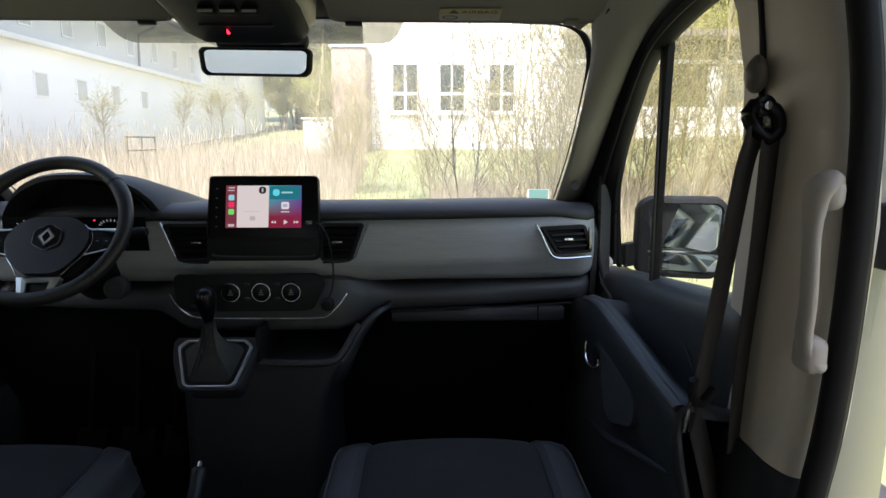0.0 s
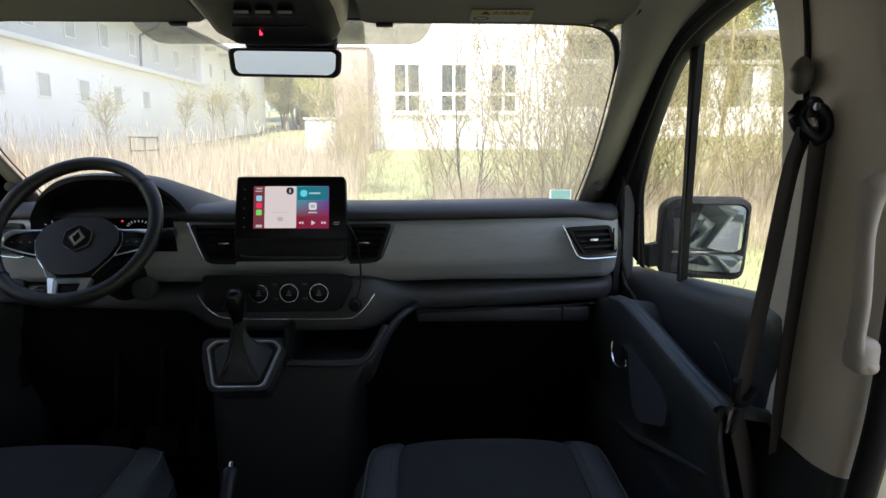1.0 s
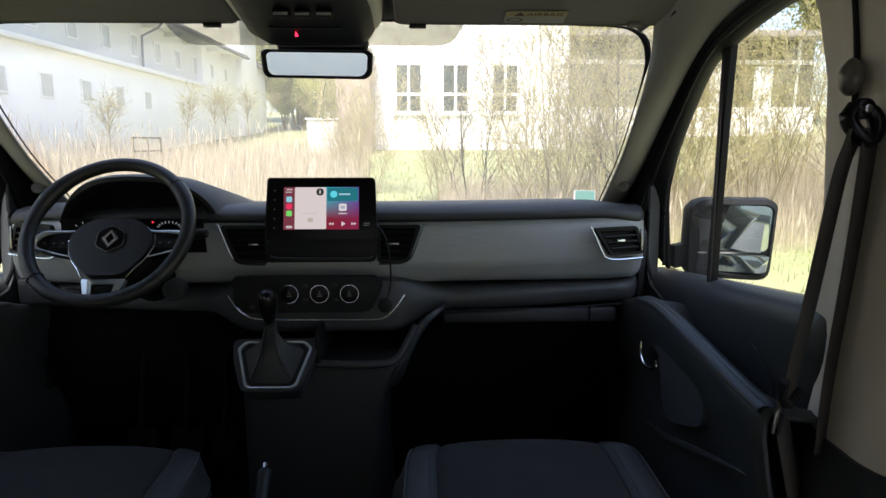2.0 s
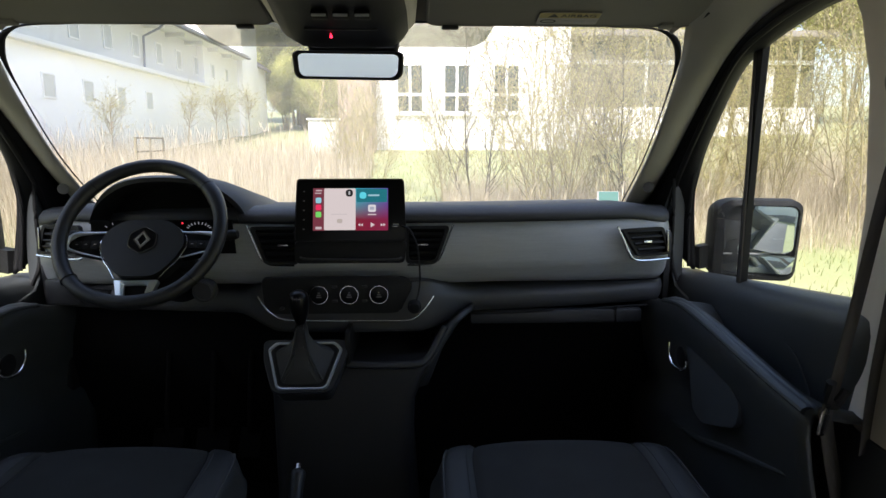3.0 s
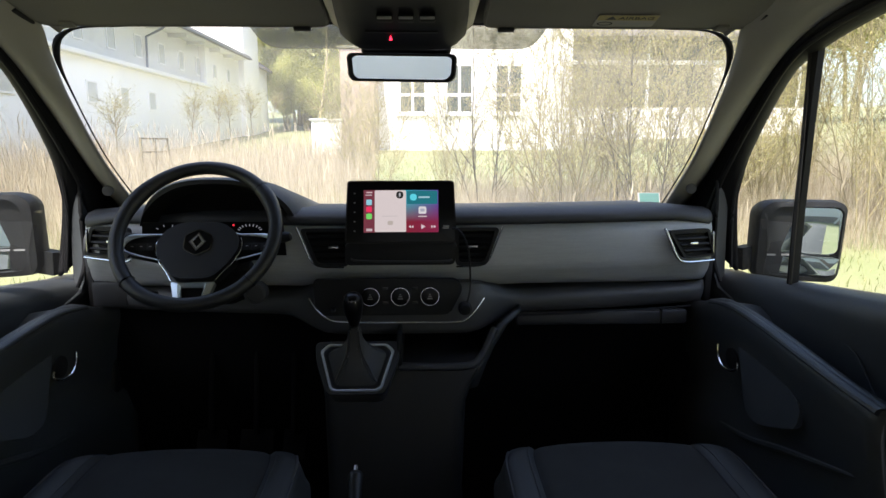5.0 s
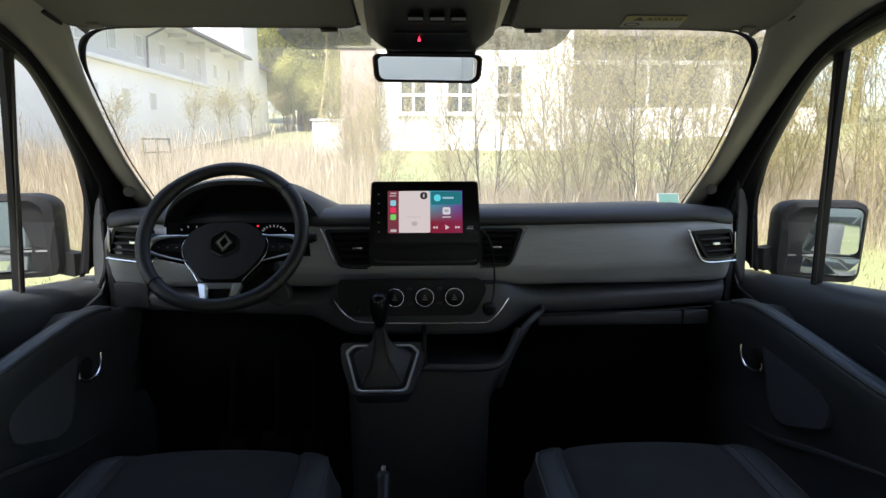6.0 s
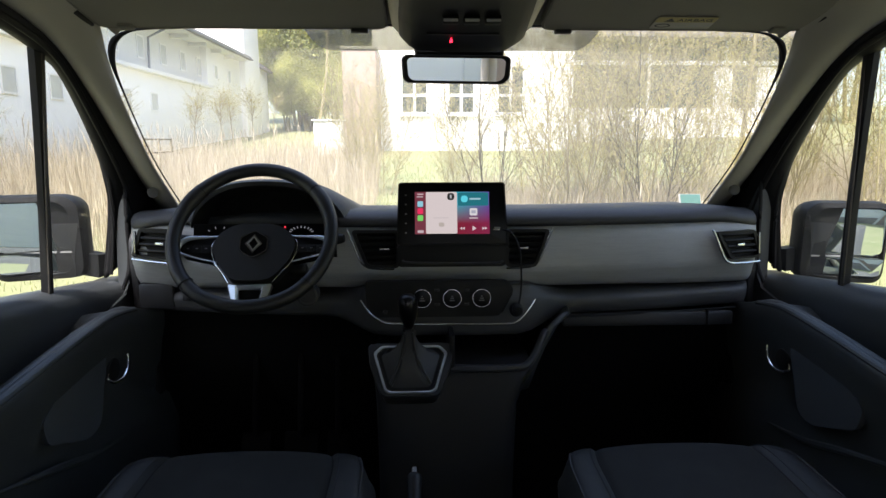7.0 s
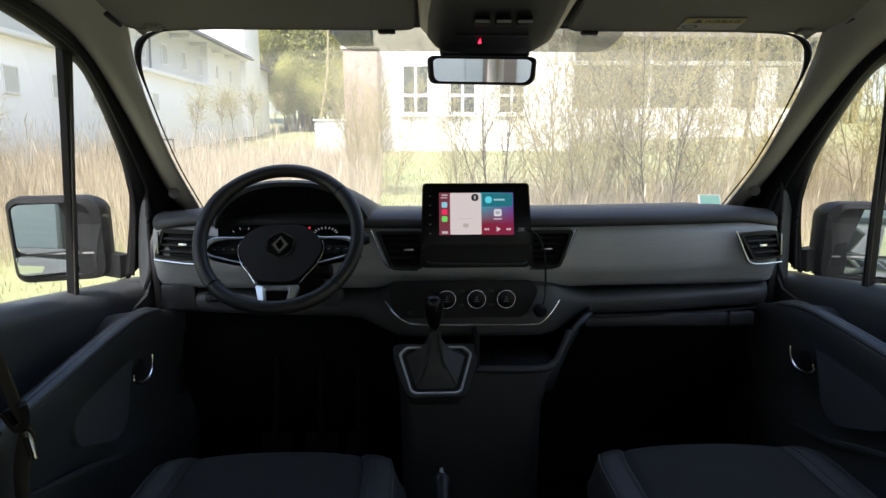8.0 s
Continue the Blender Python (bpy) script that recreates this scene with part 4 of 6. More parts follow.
part("hub_backing", plate([(p[0] * 0.9, p[1] * 0.9 - 0.003) for p in hub], WH @ pose(0, 0, -0.09), 0.04, 0.01), MATT_BLACK, wheel)
for s in (-1, 1):
    sp = round_poly([(s * 0.070, 0.012), (s * 0.138, 0.004), (s * 0.156, -0.006), (s * 0.160, -0.022), (s * 0.150, -0.034), (s * 0.076, -0.051)], 0.012)
    if s < 0:
        sp = sp[::-1]
    k = part("spoke", plate(sp, WH @ pose(0, 0, -0.046), 0.022, 0.004), GLOSS, wheel, "gloss black spoke with buttons")
    edge = spline([(s * 0.064, 0.022, -0.028), (s * 0.080, 0.010, -0.024), (s * 0.12, 0.007, -0.022), (s * 0.146, 0.002, -0.021), (s * 0.159, -0.014, -0.020), (s * 0.154, -0.030, -0.021), (s * 0.12, -0.041, -0.023), (s * 0.078, -0.050, -0.026)], 5)
    rr = [0.0019 + 0.0040 * math.sin(math.pi * i / (len(edge) - 1)) ** 4 for i in range(len(edge))]
    part("spoke_trim", tube([WH @ p for p in edge], rr, 8), SATIN, k, "satin chrome spoke trim")
    for b in range(3):
        part("spoke_button", plate(round_poly([(-0.009, -0.010), (0.009, -0.010), (0.009, 0.008), (-0.009, 0.008)], 0.003), WH @ pose(s * (0.102 + 0.019 * b), -0.019, -0.025), 0.0025, 0.001), MATT_BLACK, k)
        part("button_mark", box(-0.0025, 0.0025, -0.0008, 0.0008, 0, 0.0004, 0, m=WH @ pose(s * (0.102 + 0.019 * b), -0.019, -0.0224)), GREY_MARK, k)
    side_line = spline([(s * 0.081, 0.012, -0.026), (s * 0.091, -0.018, -0.024), (s * 0.078, -0.054, -0.023), (s * 0.060, -0.077, -0.023), (s * 0.045, -0.099, -0.022)], 6)
    part("hub_line", tube([WH @ p for p in side_line], 0.0016, 6), CHROME, wheel, "thin chrome pad edge")
low_o = round_poly([(-0.046, -0.101), (0.046, -0.101), (0.029, -0.159), (-0.029, -0.159)], 0.005)
low_m = round_poly([(-0.030, -0.106), (0.030, -0.106), (0.022, -0.151), (-0.022, -0.151)], 0.004)
low_i = round_poly([(-0.024, -0.112), (0.024, -0.112), (0.019, -0.146), (-0.019, -0.146)], 0.003)
frame_rows = [[WH @ Vector((p.x, p.y, w)) for p in o] for o, w in ((low_o, -0.036), (low_o, -0.024), (low_m, -0.019), (low_i, -0.026), (low_i, -0.036))]
k = part("lower_spoke", loft(frame_rows, close_rows=True), SATIN, wheel, "satin chrome lower spoke frame", 20)
part("spoke_window", plate(low_i, WH @ pose(0, 0, -0.036), 0.004), GLOSS, k)
hexo = [(0.034 * math.sin(a), 0.0325 * math.cos(a) - 0.0135) for a in [i * math.pi / 3 for i in range(6)]]
part("badge_recess", plate(round_poly(hexo, 0.007), WH @ pose(0, 0, -0.018), 0.0035), GLOSS, wheel, "black badge recess")
for w in (0.0, 0.0015):
    dia_o, dia_i = [(0, 0.0085), (-0.0185, -0.0135), (0, -0.0355), (0.0185, -0.0135)], [(0, -0.001), (-0.0085, -0.0135), (0, -0.026), (0.0085, -0.0135)]
    if w:
        dia_o, dia_i = [(p[0] * 0.8, (p[1] + 0.0135) * 0.8 - 0.0135) for p in dia_o], [(p[0] * 1.15, (p[1] + 0.0135) * 1.15 - 0.0135) for p in dia_i]
    part("badge", ring_plate(dia_o, dia_i, WH @ pose(0, 0, -0.0145 + w), 0.003), CHROME if w else DARK_CHROME, wheel, "plain chrome diamond badge")
rim_o = round_poly(hexo, 0.007)
part("badge_rim", ring_plate(rim_o, [Vector((p.x * 0.93, (p.y + 0.0135) * 0.93 - 0.0135)) for p in rim_o], WH @ pose(0, 0, -0.016), 0.003), DARK_CHROME, wheel)
col = thing("steering_column", (-0.43, 1.4, 1.1), "black plastic steering column cover with stalks", "steering column")
rows = [[WH @ Vector((w * math.cos(a), -0.01 + w * 0.75 * math.sin(a), d)) for a in [j * math.pi / 10 for j in range(20)]] for d, w in ((-0.04, 0.05), (-0.06, 0.065), (-0.16, 0.07), (-0.3, 0.06))]
part("shroud", loft(rows, close_rows=True, caps=True), MATT_BLACK, col, "", 60)
for s in (-1, 1):
    part("stalk", tube([WH @ Vector(p) for p in spline([(s * 0.05, 0.01, -0.07), (s * 0.11, 0.016, -0.065), (s * 0.185, 0.02, -0.055)], 5)], [0.007, 0.007, 0.007, 0.007, 0.008, 0.009, 0.01, 0.011, 0.012, 0.012, 0.009], 10), MATT_BLACK, col, "black control stalk")
part("audio_stalk", box(0.06, 0.105, -0.06, -0.03, -0.10, -0.06, 0.01, 3, m=WH), MATT_BLACK, col)
part("start_knob", disc(facing(-0.336, 1.385, 1.119, 0), 0.026, 0.03, bevel=0.006), PLASTIC, col, "round dark ignition knob")
part("start_ring", ring_plate([(0.021 * math.cos(a), 0.021 * math.sin(a)) for a in [i * math.pi / 14 for i in range(28)]], [(0.017 * math.cos(a), 0.017 * math.sin(a)) for a in [i * math.pi / 14 for i in range(28)]], facing(-0.336, 1.355, 1.119, 0), 0.002), PLASTIC, col)
# pedals take the same near-black, so painted shade hides them
pedals = thing("pedals", (-0.42, 1.6, 0.5), "foot pedals under the dashboard, coloured near-black for footwell shade", "pedals")
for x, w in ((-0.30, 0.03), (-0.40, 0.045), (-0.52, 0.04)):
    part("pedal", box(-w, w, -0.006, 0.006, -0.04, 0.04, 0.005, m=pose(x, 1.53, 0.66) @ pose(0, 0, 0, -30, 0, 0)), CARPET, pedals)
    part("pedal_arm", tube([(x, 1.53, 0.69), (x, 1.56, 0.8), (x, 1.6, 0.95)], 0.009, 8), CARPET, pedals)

# ---- infotainment screen ----
scr = thing("infotainment_screen", (-0.002, 1.42, 1.23), "black tablet-like touch screen showing navigation and music tiles", "touch screen")
m = facing(-0.002, 1.408, 1.299, 15)
part("casing", plate(round_poly([(-0.128, -0.072), (0.128, -0.072), (0.123, 0.072), (-0.123, 0.072)], 0.009), m @ pose(0, 0, -0.02), 0.026, 0.003), GLOSS, scr, "gloss black casing")
part("rim", ring_plate(round_poly([(-0.129, -0.073), (0.129, -0.073), (0.124, 0.073), (-0.124, 0.073)], 0.009), round_poly([(-0.1265, -0.0705), (0.1265, -0.0705), (0.1215, 0.0705), (-0.1215, 0.0705)], 0.008), m @ pose(0, 0, -0.018), 0.026), MATT_BLACK, scr)


def tile(x0, x1, y0, y1, colour, strength=0.8, w=0.0064, r=0.003, name="screen_tile"):
    g = glow(name, colour, strength)
    return part(name, plate(round_poly([(x0, y0), (x1, y0), (x1, y1), (x0, y1)], r, 3), m @ pose(0, 0, w), 0.0004), g, scr)


SC = 0.37
X0, X1, Y0, Y1 = -0.086, 0.087, -0.048, 0.051
tile(X0, X0 + 0.027, Y0, Y1, (0.16, 0.035, 0.05), SC, 0.0062, 0.001)
tile(X0 + 0.0255, X0 + 0.098, Y0 + 0.001, Y1 - 0.0005, (0.62, 0.55, 0.52), SC, 0.0066)
tile(X0 + 0.075, X0 + 0.092, Y1 - 0.02, Y1 - 0.003, (0.02, 0.02, 0.02), SC, 0.0071, 0.008)
tile(X0 + 0.0815, X0 + 0.0855, Y1 - 0.016, Y1 - 0.007, (0.4, 0.4, 0.4), SC, 0.0076, 0.002)
tile(X0 + 0.055, X0 + 0.068, Y0 + 0.017, Y0 + 0.027, (0.44, 0.39, 0.34), SC, 0.0071, 0.004)
tile(X0 + 0.042, X0 + 0.078, Y0 + 0.037, Y0 + 0.0385, (0.48, 0.44, 0.42), SC, 0.0071, 0.0005)
for j, c in enumerate(((0.25, 0.55, 0.62), (0.75, 0.03, 0.1), (0.16, 0.62, 0.12))):
    tile(X0 + 0.006, X0 + 0.019, Y1 - 0.035 - 0.0165 * j, Y1 - 0.022 - 0.0165 * j, c, SC, 0.0067, 0.003)
tile(X0 + 0.006, X0 + 0.020, Y0 + 0.003, Y0 + 0.009, (0.5, 0.42, 0.42), SC, 0.0067, 0.001)
tile(X0 + 0.006, X0 + 0.020, Y1 - 0.007, Y1 - 0.004, (0.5, 0.42, 0.42), SC, 0.0067, 0.001)
tile(X0 + 0.004, X0 + 0.019, Y1 - 0.013, Y1 - 0.0105, (0.45, 0.38, 0.38), SC, 0.0067, 0.0005)
# the music side: bands of teal, violet and red
blend = bpy.data.materials.new("music_side")
blend.use_nodes = True
nt = blend.node_tree
bs = nt.nodes["Principled BSDF"]
co, sp = nt.nodes.new("ShaderNodeTexCoord"), nt.nodes.new("ShaderNodeSeparateXYZ")
nt.links.new(co.outputs["Generated"], sp.inputs[0])
ra, rb, mixc = nt.nodes.new("ShaderNodeValToRGB"), nt.nodes.new("ShaderNodeValToRGB"), nt.nodes.new("ShaderNodeMixRGB")
ra.color_ramp.elements[0].color, ra.color_ramp.elements[1].color = (0.02, 0.36, 0.40, 1), (0.09, 0.06, 0.28, 1)
rb.color_ramp.elements[0].color, rb.color_ramp.elements[1].color = (0.19, 0.010, 0.022, 1), (0.20, 0.012, 0.05, 1)
nt.links.new(sp.outputs[0], ra.inputs[0])
nt.links.new(sp.outputs[0], rb.inputs[0])
mr = nt.nodes.new("ShaderNodeMapRange")
mr.inputs["From Min"].default_value, mr.inputs["From Max"].default_value = 0.25, 0.75
nt.links.new(sp.outputs[2], mr.inputs[0])
nt.links.new(mr.outputs[0], mixc.inputs[0])
nt.links.new(rb.outputs[0], mixc.inputs[1])
nt.links.new(ra.outputs[0], mixc.inputs[2])
nt.links.new(mixc.outputs[0], bs.inputs["Emission Color"])
bs.inputs["Base Color"].default_value = (0.01, 0.01, 0.01, 1)
bs.inputs["Emission Strength"].default_value = SC
part("music_side", plate([(X0 + 0.098, Y0), (X1, Y0), (X1, Y1), (X0 + 0.085, Y1)], m @ pose(0, 0, 0.0062), 0.0003), blend, scr, "teal, violet and red music tile")
tile(X0 + 0.1, X1 - 0.002, 0.018, Y1 - 0.002, (0.02, 0.22, 0.26), SC * 0.7, 0.0068)
tile(X0 + 0.107, X0 + 0.123, 0.026, 0.042, (0.1, 0.6, 0.68), SC, 0.0074, 0.008)
tile(X0 + 0.127, X0 + 0.153, 0.032, 0.036, (0.3, 0.5, 0.55), SC, 0.0074, 0.001)
tile(X0 + 0.127, X0 + 0.145, -0.005, 0.012, (0.62, 0.6, 0.6), SC, 0.0074, 0.004)
tile(X0 + 0.131, X0 + 0.141, 0.0, 0.007, (0.35, 0.36, 0.42), SC, 0.0079, 0.001)
tile(X0 + 0.126, X0 + 0.146, -0.0125, -0.0095, (0.5, 0.42, 0.42), SC, 0.0074, 0.001)
TRI = glow("play_mark", (0.6, 0.5, 0.5), SC)
for x, k in ((0.133, 0.006), (0.109, -0.0035), (0.115, -0.0035), (0.156, 0.0035), (0.162, 0.0035)):
    o = [(X0 + x, -0.035 + abs(k)), (X0 + x, -0.035 - abs(k)), (X0 + x + k * 1.6, -0.035)]
    part("play_mark", plate(o if k > 0 else o[::-1], m @ pose(0, 0, 0.0074), 0.0004), TRI, scr)
for j in range(5):
    part("touch_mark", box(-0.109, -0.105, 0.042 - 0.022 * j, 0.045 - 0.022 * j, 0.006, 0.0064, 0, m=m), GREY_MARK, scr)
part("usb_slot", box(0.098, 0.112, -0.036, -0.032, 0.006, 0.0066, 0, m=m), GREY_MARK, scr)
part("bracket", plate(round_poly([(-0.130, -0.12), (0.122, -0.12), (0.128, -0.068), (-0.131, -0.068)], 0.01), facing(0, 1.396, 1.298, 6) @ pose(0, 0, -0.03), 0.035, 0.006), MATT_BLACK, scr, "black screen base")
part("bracket_lip", tube(spline([(-0.118, 1.383, 1.195), (-0.09, 1.375, 1.19), (0.09, 1.375, 1.188), (0.115, 1.383, 1.193)], 6), 0.003, 8), PLASTIC, scr)
for i in range(4):
    part("base_mark", box(-0.055 + 0.03 * i, -0.05 + 0.03 * i, 1.384, 1.3865, 1.197, 1.199, 0), GREY_MARK, scr)
cable = thing("charging_cable", (0.15, 1.36, 1.07), "thin black charging cable plugged into the touch screen", "cable")
part("wire", tube(spline([(0.105, 1.402, 1.262), (0.128, 1.385, 1.262), (0.143, 1.372, 1.245), (0.153, 1.368, 1.215), (0.158, 1.372, 1.16), (0.156, 1.362, 1.12), (0.147, 1.345, 1.09)], 8), 0.0022, 8), MATT_BLACK, cable)
part("plug", box(0.092, 0.11, 1.392, 1.402, 1.258, 1.266, 0.002), DARK_CHROME, cable, "metal cable plug")
part("plug", disc(facing(0.145, 1.35, 1.086, -10), 0.012, 0.018, bevel=0.003), MATT_BLACK, cable)

# ---- centre console, gear lever, parking brake ----
con = thing("centre_console", (0, 1.4, 0.44), "dark plastic centre console with gear lever plate and open bin", "console")
rows = []
for z, x0, x1, y in ((0.44, -0.19, 0.15, 1.27), (0.66, -0.175, 0.137, 1.285), (0.87, -0.18, 0.145, 1.30), (0.92, -0.185, 0.165, 1.31), (0.95, -0.19, 0.185, 1.318), (0.957, -0.19, 0.18, 1.325)):
    o = round_poly([(x0, 1.66), (x0, y), (x1, y), (x1, 1.66)], 0.03, 4)
    rows.append([Vector((p.x, p.y, z)) for p in o])
part("body", loft(rows, close_rows=True, caps=True), CONSOLE, con, "dark console column", 50)
part("bin_wall", box(-0.012, 0.0, 1.31, 1.6, 0.95, 1.035, 0.004), MATT_BLACK, con)
part("bin_back", box(-0.012, 0.2, 1.55, 1.57, 0.94, 1.06, 0.004), MATT_BLACK, con)
part("bin_lip", tube(spline([(-0.008, 1.318, 0.956), (0.08, 1.315, 0.954), (0.15, 1.316, 0.956), (0.176, 1.325, 0.968), (0.196, 1.34, 0.998), (0.215, 1.36, 1.03)], 6), 0.009, 10), LOWER, con, "rounded bin edge")
cheek = loft([[Vector((x + d, y, z)) for d, y in ((0.0, 1.33 + k), (0.02, 1.345 + k), (0.03, 1.40 + k), (0.03, 1.62))] for x, z, k in ((0.15, 0.90, -0.01), (0.172, 0.955, 0.0), (0.19, 0.99, 0.01), (0.225, 1.035, 0.04), (0.26, 1.06, 0.06))])
part("cheek", cheek, LOWER, con, "", 60)
solid(done[-1], 0.01, 0)
gm = Matrix(((1, 0, 0, -0.1), (0, math.sin(radians(41)), -math.cos(radians(41)), 1.287), (0, math.cos(radians(41)), math.sin(radians(41)), 0.968), (0, 0, 0, 1)))
box_rows = [[gm @ Vector((p.x * k, p.y * k, w)) for p in round_poly([(-0.098, 0.062), (0.098, 0.062), (0.092, 0.01), (0.064, -0.064), (-0.064, -0.064), (-0.092, 0.01)], 0.016, 4)] for w, k in ((-0.16, 0.82), (-0.02, 0.96), (-0.006, 1.0), (0.0, 0.97))]
part("gear_plinth", loft(box_rows, close_rows=True, caps=True), LOWER, con, "", 50)
o1 = round_poly([(-0.082, 0.036), (-0.066, 0.052), (0.066, 0.052), (0.082, 0.036), (0.056, -0.05), (0.046, -0.056), (-0.046, -0.056), (-0.056, -0.05)], 0.006, 3)
bezel_rows = [[gm @ Vector((p.x * k, p.y * k, w)) for p in o1] for k, w in ((1.03, -0.006), (1.02, 0.002), (1.0, 0.006), (0.945, 0.005), (0.93, -0.006))]
part("gear_bezel", loft(bezel_rows, close_rows=True), SATIN, con, "satin chrome gear lever surround", 20)
part("gear_floor", plate([Vector((p.x * 0.89, p.y * 0.89)) for p in o1], gm @ pose(0, 0, -0.002), 0.003), MATT_BLACK, con)
lever = thing("gear_lever", (-0.1, 1.28, 0.97), "black gear lever with leather boot and grip knob", "gear lever")
bot = [(p.x * 0.8, p.y * 0.8) for p in o1]
rows = []
for t in range(8):
    f = t / 7
    top = Vector((-0.103, 1.285, 1.068))
    ring = []
    for i, q in enumerate(bot):
        low, high, k = gm @ Vector((q[0], q[1], 0.003)), top + Vector((q[0] * 0.18, q[1] * 0.16, 0)), 1 - (1 - f) ** 3.4
        ring.append(Vector((low.x + (high.x - low.x) * k + 0.004 * math.sin(i * 1.3 + t * 1.7) * math.sin(math.pi * f), low.y + (high.y - low.y) * k, low.z + (high.z - low.z) * f)))
    rows.append(ring)
part("boot", loft(rows, close_rows=True), LEATHER, lever, "creased leather boot", 70)
for s in (-1, 1):
    part("boot_fold", tube(spline([gm @ Vector((s * 0.044, -0.036, 0.005)), Vector((-0.103 + s * 0.018, 1.27, 1.0)), Vector((-0.103 + s * 0.009, 1.274, 1.055))], 4), 0.003, 6), LEATHER, lever)
part("shaft", tube([(-0.103, 1.285, 1.06), (-0.103, 1.284, 1.085)], 0.010, 10), GLOSS, lever)
pts = spline([(-0.103, 1.285, 1.064), (-0.103, 1.284, 1.082), (-0.1035, 1.281, 1.105), (-0.104, 1.279, 1.126), (-0.104, 1.278, 1.140)], 4)
part("knob", tube(pts, [0.010, 0.0115, 0.013, 0.0145, 0.016, 0.0175, 0.019, 0.020, 0.0207, 0.021, 0.021, 0.0208, 0.0202, 0.019, 0.0165, 0.0125, 0.006], 16, flat=1.1), GLOSS, lever, "black gear knob", 70)
part("knob_ring", disc(pose(-0.103, 1.2845, 1.070), 0.0125, 0.004, bevel=0.001), DARK_CHROME, lever)
for i in range(3):
    part("shift_mark", box(-0.112 + 0.008 * i, -0.1112 + 0.008 * i, 1.2565, 1.2575, 1.121, 1.130, 0), DARK_CHROME, lever)
part("shift_mark", box(-0.112, -0.0952, 1.2565, 1.2575, 1.1254, 1.126, 0), DARK_CHROME, lever)
brake = thing("parking_brake", (-0.092, 1.1, 0.6), "black parking brake lever between the seats", "parking brake")
part("lever", tube(spline([(-0.092, 0.95, 0.62), (-0.092, 1.05, 0.70), (-0.092, 1.12, 0.765), (-0.092, 1.15, 0.795)], 5), [0.014] * 12 + [0.0155, 0.016, 0.015, 0.01], 12), LEATHER, brake, "", 60)
part("base", box(-0.13, -0.055, 0.85, 1.15, 0.44, 0.66, 0.02, 3), MATT_BLACK, brake)
part("button", tube([(-0.092, 1.15, 0.795), (-0.092, 1.158, 0.803)], 0.006, 8), DARK_CHROME, brake)


# ---- front seats ----
def seat(cx, name, label):
    st = thing(name, (cx, 0.9, 0.44), label, "seat", "front seats")

    def top(q, r):
        """Height of the cushion at q across (-1 to 1) and r from back (0) to front (1)."""
        side = 0.009 * smooth(0.62, 0.80, abs(q)) - 0.05 * smooth(0.88, 1.0, abs(q))
        crown = 0.012 * (1 - q * q)
        front = -0.075 * smooth(0.84, 1.0, r) ** 1.6
        return 0.868 + side + crown + front - 0.02 * (1 - r) - 0.006 * math.exp(-((abs(q) - 0.66) / 0.02) ** 2)

    def spot(q, r, lift=0.0):
        half = 0.245 - 0.035 * smooth(0.72, 1.0, r) ** 2
        return Vector((cx + q * half, 0.62 + 0.555 * r - 0.045 * abs(q) ** 3 * r, top(q, r) + lift))

    qs = [-1 + 2 * i / 60 for i in range(61)]
    rs = [i / 30 for i in range(31)]
    mid = [q for q in qs if abs(q) <= 0.668]
    part("cushion", loft([[spot(q, r) for q in mid] for r in rs]), SEAT_CLOTH, st, "dark cloth seat cushion", 70)
    for s in (-1, 1):
        edge = sorted([q for q in qs if q * s >= 0.665])
        part("side_bolster", loft([[spot(q, r) for q in edge] for r in rs]), SEAT_SIDE, st, "dark leatherette side bolster", 70)
        part("seam", tube([spot(s * 0.667, r, -0.0015) for r in rs], 0.003, 6), RUBBER, st)
        part("stitching", tube([spot(s * 0.72, r, 0.0008) for r in rs if r > 0.3], 0.0012, 5), STITCH, st)
        part("piping", tube([spot(s * 0.90, r, 0.001) for r in rs if r > 0.1], 0.0022, 6), STITCH, st)
    skirt = [spot(q, 1.0) for q in qs]
    around = [spot(-1, r) for r in rs] + skirt[1:-1] + [spot(1, r) for r in rs[::-1]]
    part("skirt", loft([around, [Vector((cx + (p.x - cx) * 0.97, p.y - 0.01, 0.74)) for p in around], [Vector((cx + (p.x - cx) * 0.9, p.y - 0.03, 0.70)) for p in around]]), SEAT_SIDE, st, "dark seat skirt", 70)
    part("pedestal", box(cx - 0.19, cx + 0.19, 0.66, 1.08, 0.44, 0.71, 0.02, 3), MATT_BLACK, st, "black seat base")


seat(-0.405, "driver_seat", "dark blue-grey driver seat cushion with leatherette bolsters")
seat(0.42, "passenger_seat", "dark blue-grey passenger seat cushion with leatherette bolsters")

